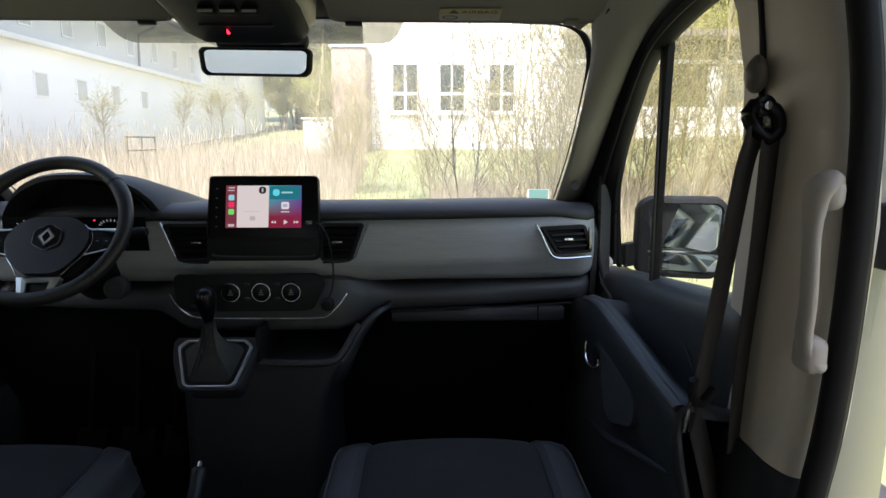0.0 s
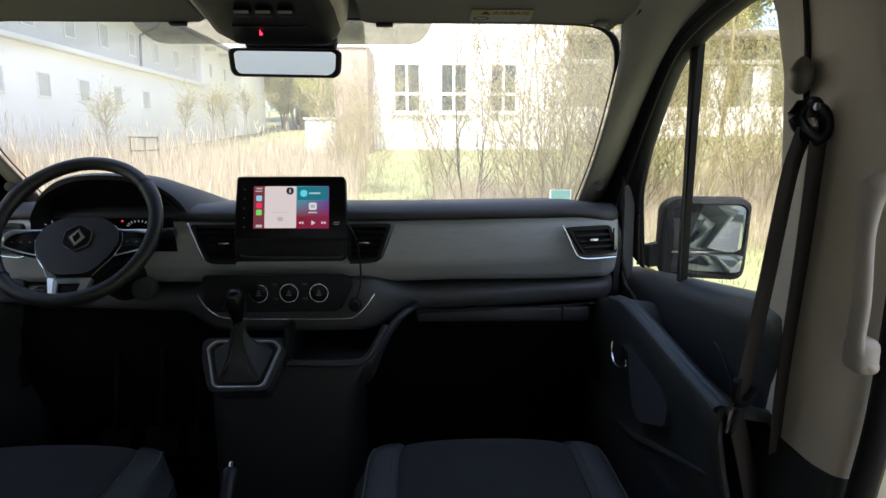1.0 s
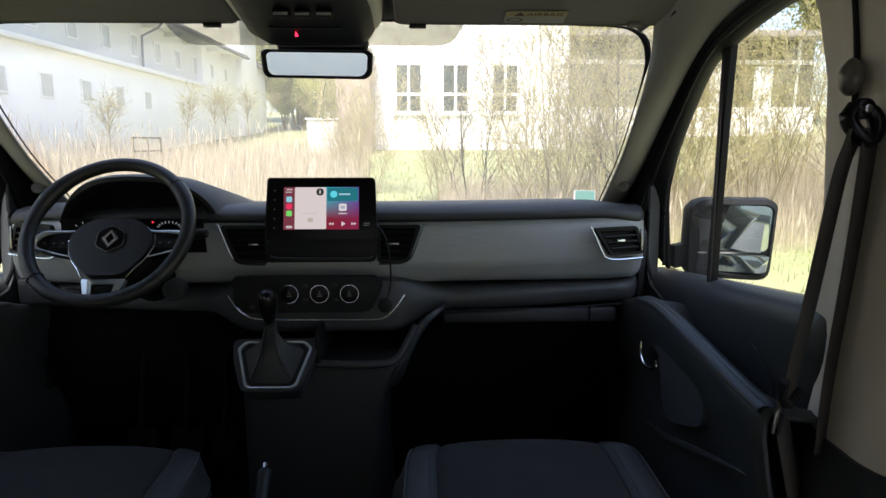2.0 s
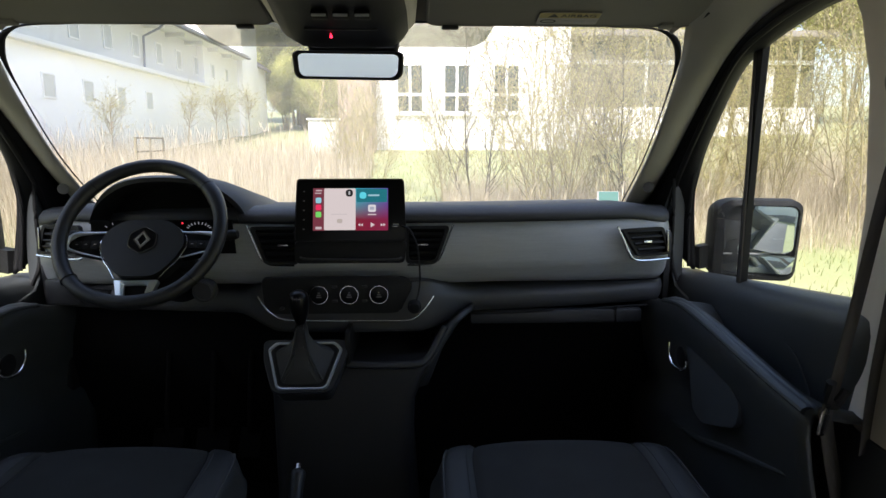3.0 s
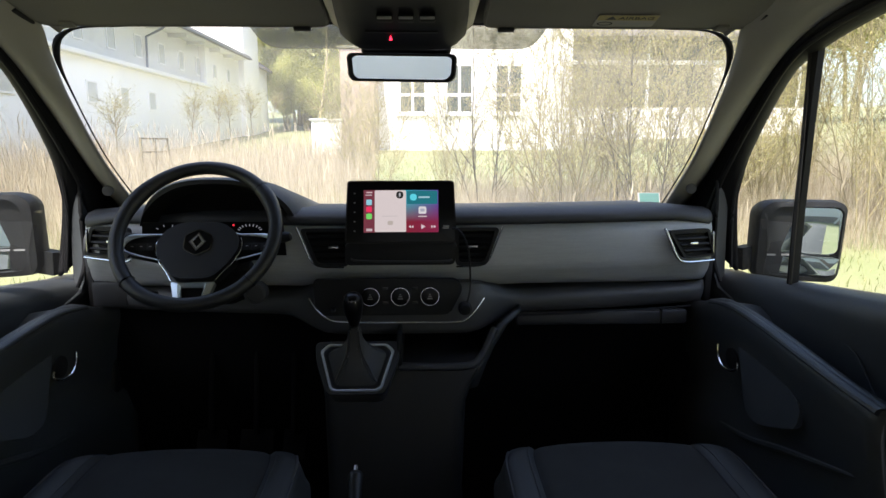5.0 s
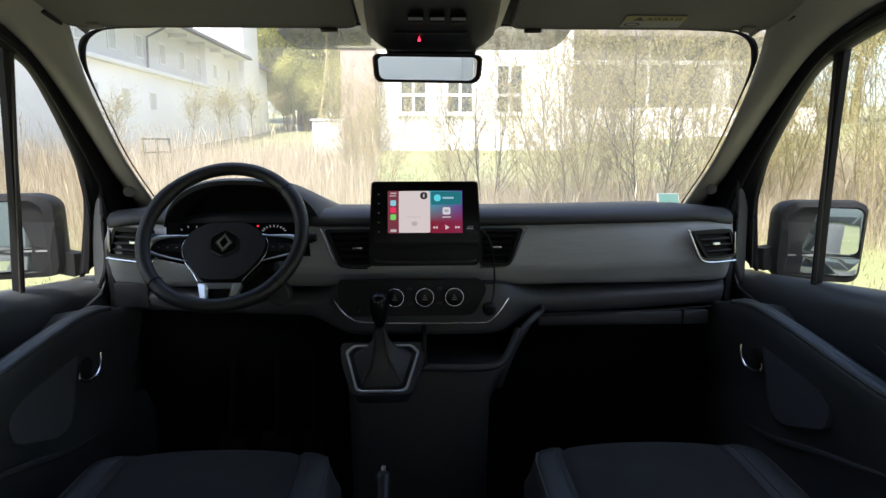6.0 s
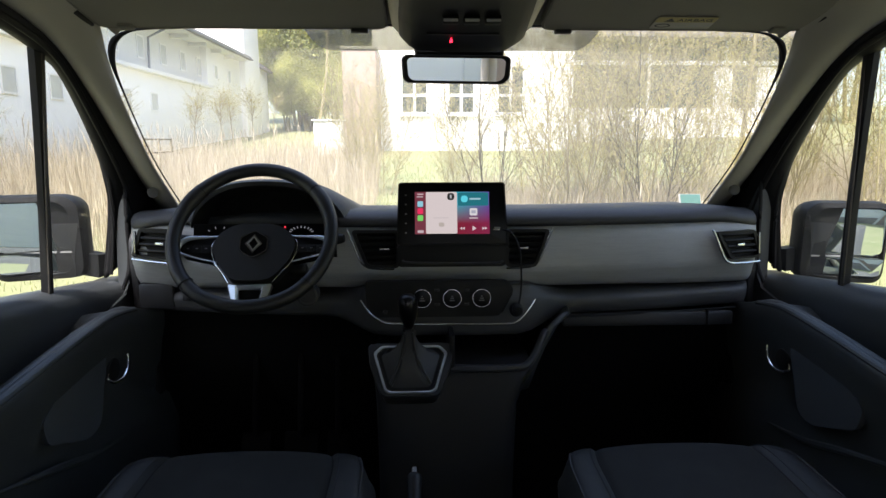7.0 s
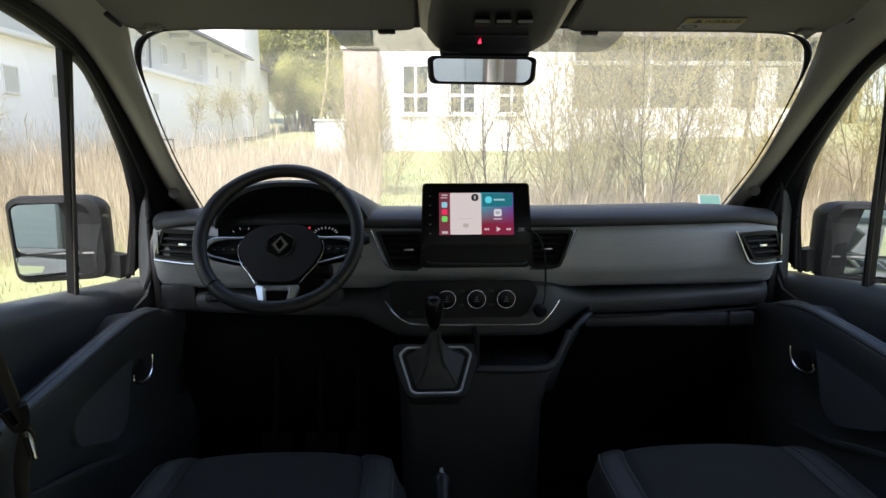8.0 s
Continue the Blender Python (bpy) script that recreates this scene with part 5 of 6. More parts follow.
# ---- overhead: visors, console, mirror ----
for s, x0, x1 in ((-1, -0.725, -0.138), (1, 0.175, 0.735)):
    vis = thing("sun_visor", ((x0 + x1) / 2, 1.2, 1.72), "grey vinyl sun visor folded up against the roof lining", "sun visor", "sun visors")
    m = Matrix(((1, 0, 0, 0), (0, -math.cos(radians(14)), math.sin(radians(14)), 1.318), (0, math.sin(radians(14)), math.cos(radians(14)), 1.693), (0, 0, 0, 1)))
    o = round_poly([(x0, 0.0), (x1, 0.0), (x1, 0.19), (x0, 0.19)], 0.03)
    part("board", plate(o, m, 0.016, 0.006, seg=3), VISOR, vis, "", 60)
    part("seam", tube([m @ Vector((p[0], p[1], 0.0)) for p in round_poly([(x0 + 0.004, 0.004), (x1 - 0.004, 0.004), (x1 - 0.004, 0.186), (x0 + 0.004, 0.186)], 0.03)], 0.0018, 5, closed=True), VISOR, vis)
    part("pivot", box(-0.014, 0.014, -0.012, 0.012, -0.006, 0.016, 0.004, m=m @ pose(x0 + 0.06 if s < 0 else x1 - 0.06, 0.012, 0.0)), VISOR, vis)
    part("clip", box(-0.018, 0.018, -0.004, 0.010, -0.006, 0.012, 0.003, m=m @ pose(x1 - 0.06 if s < 0 else x0 + 0.05, -0.004, 0.0)), MATT_BLACK, vis, "small dark visor clip")
    part("rod_end", box(-0.006, 0.006, -0.03, 0.03, -0.006, 0.004, 0.003, m=m @ pose(x0 - 0.004 if s < 0 else x1 + 0.004, 0.05, 0.0)), MATT_BLACK, vis)
    if s > 0:
        fm = m @ pose(0.463, 0.043, -0.0012) @ Matrix.Diagonal((1, 0.75, -1, 1))
        lab = part("warning_label", plate(round_poly([(-0.062, -0.036), (0.062, -0.036), (0.062, 0.034), (-0.062, 0.034)], 0.004), fm, 0.0008), STICKER_W, vis, "white and yellow airbag warning label")
        part("yellow_band", plate([(-0.061, 0.004), (0.061, 0.004), (0.061, 0.033), (-0.061, 0.033)], fm @ pose(0, 0, 0.0009), 0.0004), STICKER_Y, lab)
        part("warning_triangle", plate([(-0.044, 0.009), (-0.022, 0.009), (-0.033, 0.029)], fm @ pose(0, 0, 0.0014), 0.0003), INK, lab)
        txt = bpy.data.curves.new("airbag_text", "FONT")
        txt.body, txt.size, txt.align_x, txt.extrude = "AIRBAG", 0.021, "CENTER", 0.0002
        to = new("lettering", txt)
        txt.materials.append(INK)
        to.parent = lab
        to.matrix_basis = Matrix.Translation(-home[lab]) @ fm @ pose(0.018, 0.0105, 0.0015)
        part("sign_ring", ring_plate([(0.016 * math.cos(a), 0.011 * math.sin(a)) for a in [i * math.pi / 12 for i in range(24)]], [(0.013 * math.cos(a), 0.008 * math.sin(a)) for a in [i * math.pi / 12 for i in range(24)]], fm @ pose(-0.04, -0.016, 0.001), 0.0004), INK, lab)
        for j in range(3):
            part("picture_bar", box(-0.012 + 0.026 * j, 0.008 + 0.026 * j, -0.02 - 0.003 * (j % 2), -0.012, 0.001, 0.0014, 0, m=fm), GREY_MARK, lab)

oc = thing("overhead_console", (0.0, 1.2, 1.7), "black overhead console with switches in a beige shell", "overhead console")
rows = []
for y, z, wu, wl in ((1.34, 1.69, 0.122, 0.112), (1.325, 1.664, 0.136, 0.125), (1.28, 1.668, 0.147, 0.135), (1.2, 1.688, 0.15, 0.139), (1.05, 1.712, 0.15, 0.138), (0.85, 1.735, 0.14, 0.12), (0.78, 1.775, 0.12, 0.10)):
    rows.append([Vector((0.012 + q * (wu if abs(q) > 0.99 else wl + (wu - wl) * abs(q) ** 6), y, z + (0.085 if abs(q) > 0.99 else 0.03 * abs(q) ** 6))) for q in [-1, -0.97, -0.9, -0.7, -0.35, 0, 0.35, 0.7, 0.9, 0.97, 1]])
part("shell", loft(rows), HANDLE, oc, "warm grey console shell", 60)
rows = []
for y, z, w in ((1.335, 1.668, 0.10), (1.325, 1.650, 0.117), (1.28, 1.654, 0.127), (1.2, 1.676, 0.126), (1.05, 1.699, 0.118), (0.92, 1.714, 0.106)):
    rows.append([Vector((0.012 + w * q, y, z + 0.022 * abs(q) ** 8)) for q in [-1, -0.98, -0.93, -0.8, -0.4, 0, 0.4, 0.8, 0.93, 0.98, 1]])
part("panel", loft(rows), OVERHEAD, oc, "gloss black switch panel", 60)
for j in range(3):
    k = part("switch", box(-0.0145, 0.0145, -0.012, 0.012, -0.008, 0.004, 0.003, m=pose(-0.018 + 0.0385 * j + 0.0, 1.15, 1.683) @ pose(0, 0, 0, -9, 0, 0)), PANEL, oc, "small lamp switch")
    part("switch_edge", box(-0.013, 0.013, -0.014, -0.011, -0.009, -0.004, 0.001, m=pose(-0.018 + 0.0385 * j, 1.15, 1.683) @ pose(0, 0, 0, -9, 0, 0)), GREY_MARK, k)
part("hazard_lamp", plate([(-0.003, -0.006), (0.003, -0.006), (0.0, 0.006)], facing(-0.012, 1.243, 1.6625, -60), 0.003), glow("red_hazard_light", (1.0, 0.02, 0.05), 1.6), oc, "small red lamp")
part("slot", box(-0.06, 0.08, 1.222, 1.23, 1.668, 1.672, 0.001), RUBBER, oc)

rv = thing("rearview_mirror", (0.005, 1.4, 1.62), "black-framed rear-view mirror under the overhead console", "rear-view mirror")
m = facing(0.006, 1.372, 1.619, -3.6, 3.5)
o = round_poly([(-0.108, -0.028), (0.105, -0.03), (0.118, -0.018), (0.121, 0.024), (0.112, 0.031), (-0.112, 0.031), (-0.12, 0.024), (-0.117, -0.018)], 0.012, 4)
rows = [[m @ Vector((p.x * k, p.y * k, w)) for p in o] for w, k in ((0.0, 0.93), (0.003, 0.97), (0.0, 1.0), (-0.015, 1.0), (-0.035, 0.75))]
part("frame", loft(rows, close_rows=True, caps=True), MATT_BLACK, rv, "black mirror frame", 50)
part("glass", plate([Vector((p.x * 0.90, p.y * 0.80)) for p in o], m @ pose(0, 0, 0.0005), 0.0012), MIRROR, rv, "silvered mirror glass")
part("stem", tube(spline([(0.006, 1.40, 1.625), (0.006, 1.42, 1.65), (0.006, 1.405, 1.68)], 4), 0.012, 10), MATT_BLACK, rv)
part("sensor_cover", plate(round_poly([(-0.095, 0.0), (0.10, 0.0), (0.105, 0.03), (-0.10, 0.03)], 0.01), facing(0.012, 1.40, 1.648, 30), 0.02, 0.005), MATT_BLACK, rv, "black sensor cover")

sticker = thing("parking_sticker", (0.70, 1.66, 1.30), "small green and white parking sticker behind the windscreen", "sticker")
sm = facing(0.69, 1.70, 1.302, 40, -12)
part("paper", plate([(-0.03, -0.022), (0.03, -0.022), (0.03, 0.019), (-0.03, 0.019)], sm, 0.001), STICKER_W, sticker)
part("green_field", plate([(-0.025, -0.014), (0.028, -0.014), (0.028, 0.017), (-0.025, 0.017)], sm @ pose(0, 0, 0.0012), 0.0004), STICKER_G, sticker)


# ---- outside ----
def ground_z(x, y):
    return 0.062 * max(0.0, y - 3.0) * smooth(3, 9, y) + 0.03 * max(0.0, abs(x) - 5) * smooth(5, 10, abs(x)) * (1 if y > -8 else 0.3)


xs = [-400, -150, -80] + [-60 + 2.5 * i for i in range(49)] + [80, 150, 400]
ys = [-400, -150, -60, -30] + [-20 + 2.5 * i for i in range(33)] + [80, 150, 400]
single("ground", loft([[Vector((x, y, min(6.0, ground_z(x, y)) + 0.04 * noise.noise(Vector((x * 0.4, y * 0.4, 0))))) for x in xs] for y in ys]), GROUND, "rough spring lawn with bare straw patches", "ground", "structure", sharp=80)


# unseen dark ground, added to cut sunlight bounced up from the lawn
drive = loft([[Vector((x, y, 0.03)) for x in (-2.25, -1.1, 0, 1.1, 2.25)] for y in (-12, -8, -4, 0, 3.0)])
solid(single("road", drive, ASPHALT, "unseen dark asphalt added under the van to cut bounced light", "drive", "structure"), 0.06, 0)


def window_unit(parent, x, y, z, w, h, bars=2, cross=0.38, normal="y"):
    """A framed window set in a facade that looks towards the van."""
    m = pose(x, y, z) if normal == "y" else pose(x, y, z) @ pose(0, 0, 0, 0, 0, 90)
    win = part("window", box(-w / 2, w / 2, -0.01, 0.03, 0, h, 0, m=m), WINDOW_DARK if bars > 1 else GLAZE, parent, "window pane with reflections")
    e = 0.07 if bars > 1 else 0.035
    for a, b, c, d in ((-w / 2, -w / 2 + e, 0, h), (w / 2 - e, w / 2, 0, h), (-w / 2, w / 2, 0, e), (-w / 2, w / 2, h - e, h)):
        part("frame", box(a, b, -0.04, -0.01, c, d, 0, m=m), FRAME_WHITE, win)
    for i in range(1, bars):
        xx = -w / 2 + w * i / bars
        part("frame", box(xx - 0.045, xx + 0.045, -0.042, -0.01, 0, h, 0, m=m), FRAME_WHITE, win)
    if bars > 1:
        part("frame", box(-w / 2, w / 2, -0.044, -0.01, h * cross - 0.05, h * cross + 0.05, 0, m=m), FRAME_WHITE, win)
    return win


# white house ahead
house = thing("white_house", (2, 25, 1.2), "white rendered house with three tall divided windows", "house")
part("wall", box(-1.70, 5.35, 22.0, 30, 0.9, 7.4, 0.02), STUCCO, house, "white rendered wall")
part("roof", loft([[Vector((x, 21.5, 7.3)), Vector((x, 26, 9.2)), Vector((x, 30.5, 7.3))] for x in (-2.1, 5.8)]), ROOF, house)
solid(done[-1], 0.2, 0)
for x in (-0.26, 1.38, 3.12):
    window_unit(house, x, 21.985, 2.45, 0.98, 1.70)
    part("sill", box(x - 0.55, x + 0.55, 21.88, 22.0, 2.37, 2.44, 0.01), FRAME_WHITE, house)
part("plinth", box(-1.72, 5.37, 21.97, 22.0, 0.9, 1.35, 0.005), STUCCO_GREY, house)

# low wing with a glazed front, to the side
wing = thing("glazed_wing", (11, 27, 1.2), "low building with white base wall and dark glazed front", "building")
part("wall", box(5.4, 17, 26.2, 32, 0.8, 2.9, 0.02), STUCCO, wing, "white base wall")
part("glazing", box(5.4, 17, 26.6, 32, 2.9, 5.7, 0.0), GLAZE, wing, "reflecting glazing")
for i in range(4):
    x = 6.4 + 3.3 * i
    part("mullion", box(x - 0.05, x + 0.05, 26.5, 26.6, 2.9, 5.7, 0), FRAME_WHITE, wing)
for x in (12.5, 14.4):
    part("white_panel", box(x, x + 0.8, 26.45, 26.55, 2.9, 4.6, 0.01), FRAME_WHITE, wing)
part("beam", box(5.4, 17, 26.4, 26.6, 4.7, 4.86, 0.01), FRAME_WHITE, wing)
part("roof", box(5.3, 17.3, 25.6, 32.5, 5.7, 5.95, 0.02), ROOF, wing)

# long white building along the drive
hall = thing("long_white_building", (-10, 20, 1.0), "long white two-storey building with a deep eave and small windows", "building")
part("wall", box(-18, -8.5, 3, 30.2, -0.5, 3.62, 0.02), STUCCO, hall, "white lower wall")
# upper wall, soffit and brackets: eave shade put into a greyer render
part("upper_wall", box(-18, -8.75, 3, 25.4, 3.6, 5.35, 0.02), STUCCO_GREY, hall, "upper storey toned greyer for the eave's shade")
part("cornice", box(-18.2, -8.3, 2.8, 25.5, 3.60, 3.72, 0.02), STUCCO, hall, "white cornice")
part("end_bay", box(-18, -8.5, 25.4, 30.2, 3.6, 5.35, 0.02), STUCCO, hall, "white end bay")
part("soffit", box(-9.0, -8.0, 2.6, 29.6, 5.20, 5.26, 0.01), STUCCO_GREY, hall, "eave lining toned greyer for its shade")
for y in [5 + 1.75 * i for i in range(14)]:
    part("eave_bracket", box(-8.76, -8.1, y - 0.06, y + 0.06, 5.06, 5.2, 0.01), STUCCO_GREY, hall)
part("roof", loft([[Vector((-7.9, y, 5.24)), Vector((-7.95, y, 5.36)), Vector((-13, y, 7.4)), Vector((-18, y, 5.4))] for y in (2.4, 29.8)]), ROOF, hall, "brown eave and roof")
solid(done[-1], 0.1, 0)
part("gutter", tube([(-7.86, 2.4, 5.27), (-7.86, 29.8, 5.27)], 0.05, 8), GREY_MARK, hall, "grey eave gutter")
part("tower", box(-12, -8.25, 29.9, 32.6, -0.5, 8.8, 0.02), STUCCO, hall, "white stair tower")
part("end_wall", box(-13, -8.5, 32.6, 35.2, -0.5, 5.3, 0.02), STUCCO, hall, "white end wall")
part("end_roof", loft([[Vector((-8.2, y, 5.25)), Vector((-10.7, y, 7.0)), Vector((-13.3, y, 5.25))] for y in (32.6, 35.5)]), ROOF, hall, "brown end roof")
solid(done[-1], 0.12, 0)


def hall_window(x, y, z, w, h):
    """A small deep-set window in the long building."""
    m = pose(x, y, z) @ pose(0, 0, 0, 0, 0, 90)
    win = part("window", box(-w / 2, w / 2, -0.012, 0.03, 0, h, 0, m=m), HALL_PANE, hall, "window pane coloured pale as if washed out by glare")
    for a, b, c, d in ((-w / 2 - 0.04, -w / 2, -0.04, h + 0.04), (w / 2, w / 2 + 0.04, -0.04, h + 0.04), (-w / 2, w / 2, -0.04, 0), (-w / 2, w / 2, h, h + 0.04)):
        part("frame", box(a, b, -0.03, 0.02, c, d, 0, m=m), STUCCO, win)


for i in range(11):
    hall_window(-8.745, 8.0 + 1.72 * i, 4.1, 0.42, 0.62)
for i in range(8):
    hall_window(-8.495, 8.6 + 1.45 * i * (1 + 0.02 * i), 2.5, 0.45, 0.5)
for y in (26.4, 28.2):
    hall_window(-8.495, y, 4.1, 0.36, 0.5)
part("downpipe", tube([(-7.9, 20.4, 5.2), (-8.1, 20.4, 5.0), (-8.62, 20.4, 4.75), (-8.66, 20.4, 3.74)], 0.04, 8), GREY_MARK, hall, "grey downpipe")

rack = thing("rail_fence", (-5.5, 13.0, 0.9), "low brown timber rail beside the long building", "rail fence")
for y in (12.4, 13.05, 13.7):
    part("post", box(-5.52, -5.48, y - 0.02, y + 0.02, 0.5, 1.56, 0.006), BARK, rack)
for z in (1.25, 1.52):
    part("rail", box(-5.515, -5.485, 12.38, 13.72, z, z + 0.035, 0.006), BARK, rack)

rear = thing("rear_building", (0, -18, 0), "white building with a tan door front behind the van", "building")
part("wall", box(-22, 22, -22, -16, -0.3, 6.5, 0.02), STUCCO, rear)
part("tan_front", box(3.92, 4.95, -16.0, -15.9, 0, 4.2, 0.01), TAN, rear, "tan door front")
part("grey_front", box(3.38, 3.90, -16.0, -15.88, 0, 4.6, 0.01), STUCCO_GREY, rear)
part("plinth", box(-22.1, 22.1, -16.0, -15.95, -0.3, 0.9, 0.01), ROOF, rear)
for x in (-16, -11, 8, 12, 16):
    part("window", box(x - 1, x + 1, -16.0, -15.97, 1.6, 3.2, 0), WINDOW_DARK, rear)

tower = thing("tan_shed", (-2, 20.5, 1.1), "tan clad box-like shed beside the white house", "shed")
part("wall", box(-2.52, -1.45, 20.0, 22, 0.9, 4.36, 0.02), TAN, tower)
part("lid", box(-2.58, -1.40, 19.95, 22, 4.36, 4.44, 0.01), STUCCO_GREY, tower)
cab = thing("utility_cabinet", (-3, 20.2, 1.1), "white metal utility cabinet in the reeds", "utility cabinet")
part("body", box(-3.48, -2.50, 20.0, 20.5, 1.0, 2.15, 0.02), CABINET, cab)
part("side_panel", box(-3.0, -2.52, 19.97, 20.01, 1.05, 2.1, 0.01), STUCCO_GREY, cab)
part("lid", box(-3.53, -2.45, 19.94, 20.55, 2.15, 2.2, 0.01), CABINET, cab)


# ---- plants ----
def limb(bm_v, bm_f, p, d, length, r, depth, rng, tips, spread=0.5, lift=0.25, sides=4):
    """A crooked tapering branch with side branches; collects twig ends."""
    steps = 4
    prev = None
    for i in range(steps + 1):
        rr = r * (1 - 0.6 * i / steps)
        a = Vector((-d.y, d.x, 0.01)).normalized()
        b = d.cross(a).normalized()
        base = len(bm_v)
        for j in range(sides):
            t = 2 * math.pi * j / sides
            bm_v.append(p + (a * math.cos(t) + b * math.sin(t)) * rr)
        if prev is not None:
            for j in range(sides):
                bm_f.append((prev + j, prev + (j + 1) % sides, base + (j + 1) % sides, base + j))
        prev = base
        if i == steps:
            break
        p = p + d * length / steps
        d = (d + Vector((rng.uniform(-1, 1), rng.uniform(-1, 1), rng.uniform(-0.3, 0.8))) * 0.2).normalized()
        if depth > 0 and (i > 0 or rng.random() < 0.5):
            for k in range(rng.choice((1, 2, 2)) if depth > 1 else 2):
                nd = (d + Vector((rng.uniform(-1, 1), rng.uniform(-1, 1), rng.uniform(-0.2, 0.6) + lift)) * spread).normalized()
                limb(bm_v, bm_f, p, nd, length * rng.uniform(0.42, 0.68), max(0.0045, rr * 0.6), depth - 1, rng, tips, min(1.1, spread * 1.35), lift * 0.6, 3)
        if depth == 0:
            tips.append((p.copy(), d.copy()))


def leaves(spots, n, size, rng, scatter):
    v, f = [], []
    for p, d in spots:
        for _ in range(n):
            c = p + Vector((rng.gauss(0, 1), rng.gauss(0, 1), rng.gauss(0, 1))) * scatter
            a = Vector((rng.uniform(-1, 1), rng.uniform(-1, 1), rng.uniform(-1, 1))).normalized()
            b = a.cross(Vector((rng.uniform(-1, 1), rng.uniform(-1, 1), rng.uniform(-1, 1)))).normalized()
            s = size * rng.uniform(0.6, 1.3)
            k = len(v)
            v.extend([c - a * s, c + b * s * 0.45, c + a * s, c - b * s * 0.45])
            f.append((k, k + 1, k + 2, k + 3))
    return v, f


def plain(name, v, f, material, parent, label=""):
    me = bpy.data.meshes.new(name)
    me.from_pydata([tuple(q) for q in v], [], f)
    me.materials.append(material)
    ob = new(name, me)
    ob.parent = parent
    return tagged(ob, label)


def shoot(v, f, p, d, length, r, rng, sides, steps, wander=0.08, rise=0.06, end=0.25):
    """A slender tapering shoot; returns its points and directions."""
    line, prev = [], None
    for i in range(steps + 1):
        rr = r * (1 - (1 - end) * i / steps)
        a = Vector((-d.y, d.x, 0.01)).normalized()
        b = d.cross(a).normalized()
        base = len(v)
        for j in range(sides):
            t = 2 * math.pi * j / sides
            v.append(p + (a * math.cos(t) + b * math.sin(t)) * rr)
        if prev is not None:
            for j in range(sides):
                f.append((prev + j, prev + (j + 1) % sides, base + (j + 1) % sides, base + j))
        prev = base
        line.append((p.copy(), d.copy(), rr))
        if i < steps:
            p = p + d * length / steps
            d = (d + Vector((rng.uniform(-1, 1), rng.uniform(-1, 1), rng.uniform(-0.6, 0.6))) * wander + Vector((0, 0, rise))).normalized()
    return line


def sideways(d, rng, angle):
    """A direction that forks off d by an angle."""
    a = d.cross(Vector((rng.uniform(-1, 1), rng.uniform(-1, 1), rng.uniform(-1, 1)))).normalized()
    return (d * math.cos(angle) + a * math.sin(angle)).normalized()


def shrub(seed, stems, height, r, bark, leaf, size, per, name, label, category, group, spread=0.35, bare=0.12, crowd=1.3, fork=(0.45, 0.8), reach=(0.25, 0.42)):
    """Stems from one root, each with forking branches, twigs and small buds."""
    rng = random.Random(seed)
    root = thing(name, (0, 0, -50), label, category, group)
    v, f, buds = [], [], []
    for i in range(stems):
        a = 2 * math.pi * (i + rng.random()) / stems
        lean = rng.uniform(0.02, spread)
        h = height * rng.uniform(0.65, 1.1)
        start = Vector((0.15 * math.cos(a), 0.15 * math.sin(a), -0.1)) if stems > 1 else Vector((0, 0, -0.1))
        main = shoot(v, f, start, Vector((lean * math.cos(a), lean * math.sin(a), 1)).normalized(), h, r * rng.uniform(0.6, 1.2), rng, 5, 14, 0.05, 0.012)
        for k in range(int(17 * crowd)):
            q = bare + (0.97 - bare) * (k + rng.random()) / int(17 * crowd)
            p, d, rr = main[min(13, int(q * 14))]
            p = p.lerp(main[min(14, int(q * 14) + 1)][0], q * 14 % 1)
            arm = shoot(v, f, p, sideways(d, rng, rng.uniform(*fork)), h * rng.uniform(*reach) * (1.15 - 0.75 * q), max(0.0042, rr * 0.55), rng, 3, 6, 0.10, 0.07)
            for n in range(rng.choice((4, 5, 6, 7))):
                p2, d2, r2 = arm[rng.randint(1, 5)]
                twig = shoot(v, f, p2, sideways(d2, rng, rng.uniform(0.4, 0.9)), rng.uniform(0.15, 0.5), 0.0029, rng, 3, 3, 0.12, 0.08, 0.5)
                buds += [(t[0], t[1]) for t in twig[1:]]
    plain("trunk", v, f, bark, root, "thin upright stems and twigs")
    lv, lf = leaves(buds, per, size, rng, 0.02)
    plain("crown", lv, lf, leaf, root, "tiny yellow-green spring buds")
    return root


def bush(seed, stems, height, r, bark, leaf, per, size, scatter, name, label, category, group, depth=2, wide=0.35):
    rng = random.Random(seed)
    root = thing(name, (0, 0, -50), label, category, group)
    v, f, tips = [], [], []
    for i in range(stems):
        a = 2 * math.pi * (i + rng.random() * 0.7) / stems
        lean = rng.uniform(0.05, wide)
        limb(v, f, Vector((0.18 * math.cos(a), 0.18 * math.sin(a), -0.1)), Vector((lean * math.cos(a), lean * math.sin(a), 1)).normalized(), height * rng.uniform(0.7, 1.1), r * rng.uniform(0.7, 1.2), depth, rng, tips)
    plain("trunk", v, f, bark, root, "pale trunk and limbs")
    lv, lf = leaves(tips, per, size, rng, scatter)
    plain("crown", lv, lf, leaf, root, "fresh light green leaves")
    return root


def plant(proto, x, y, turn, k=1.0):
    ob = copy_thing(proto, pose(x, y, ground_z(x, y) - 0.02, 0, 0, turn))
    ob.scale = (k, k, k)
    return ob


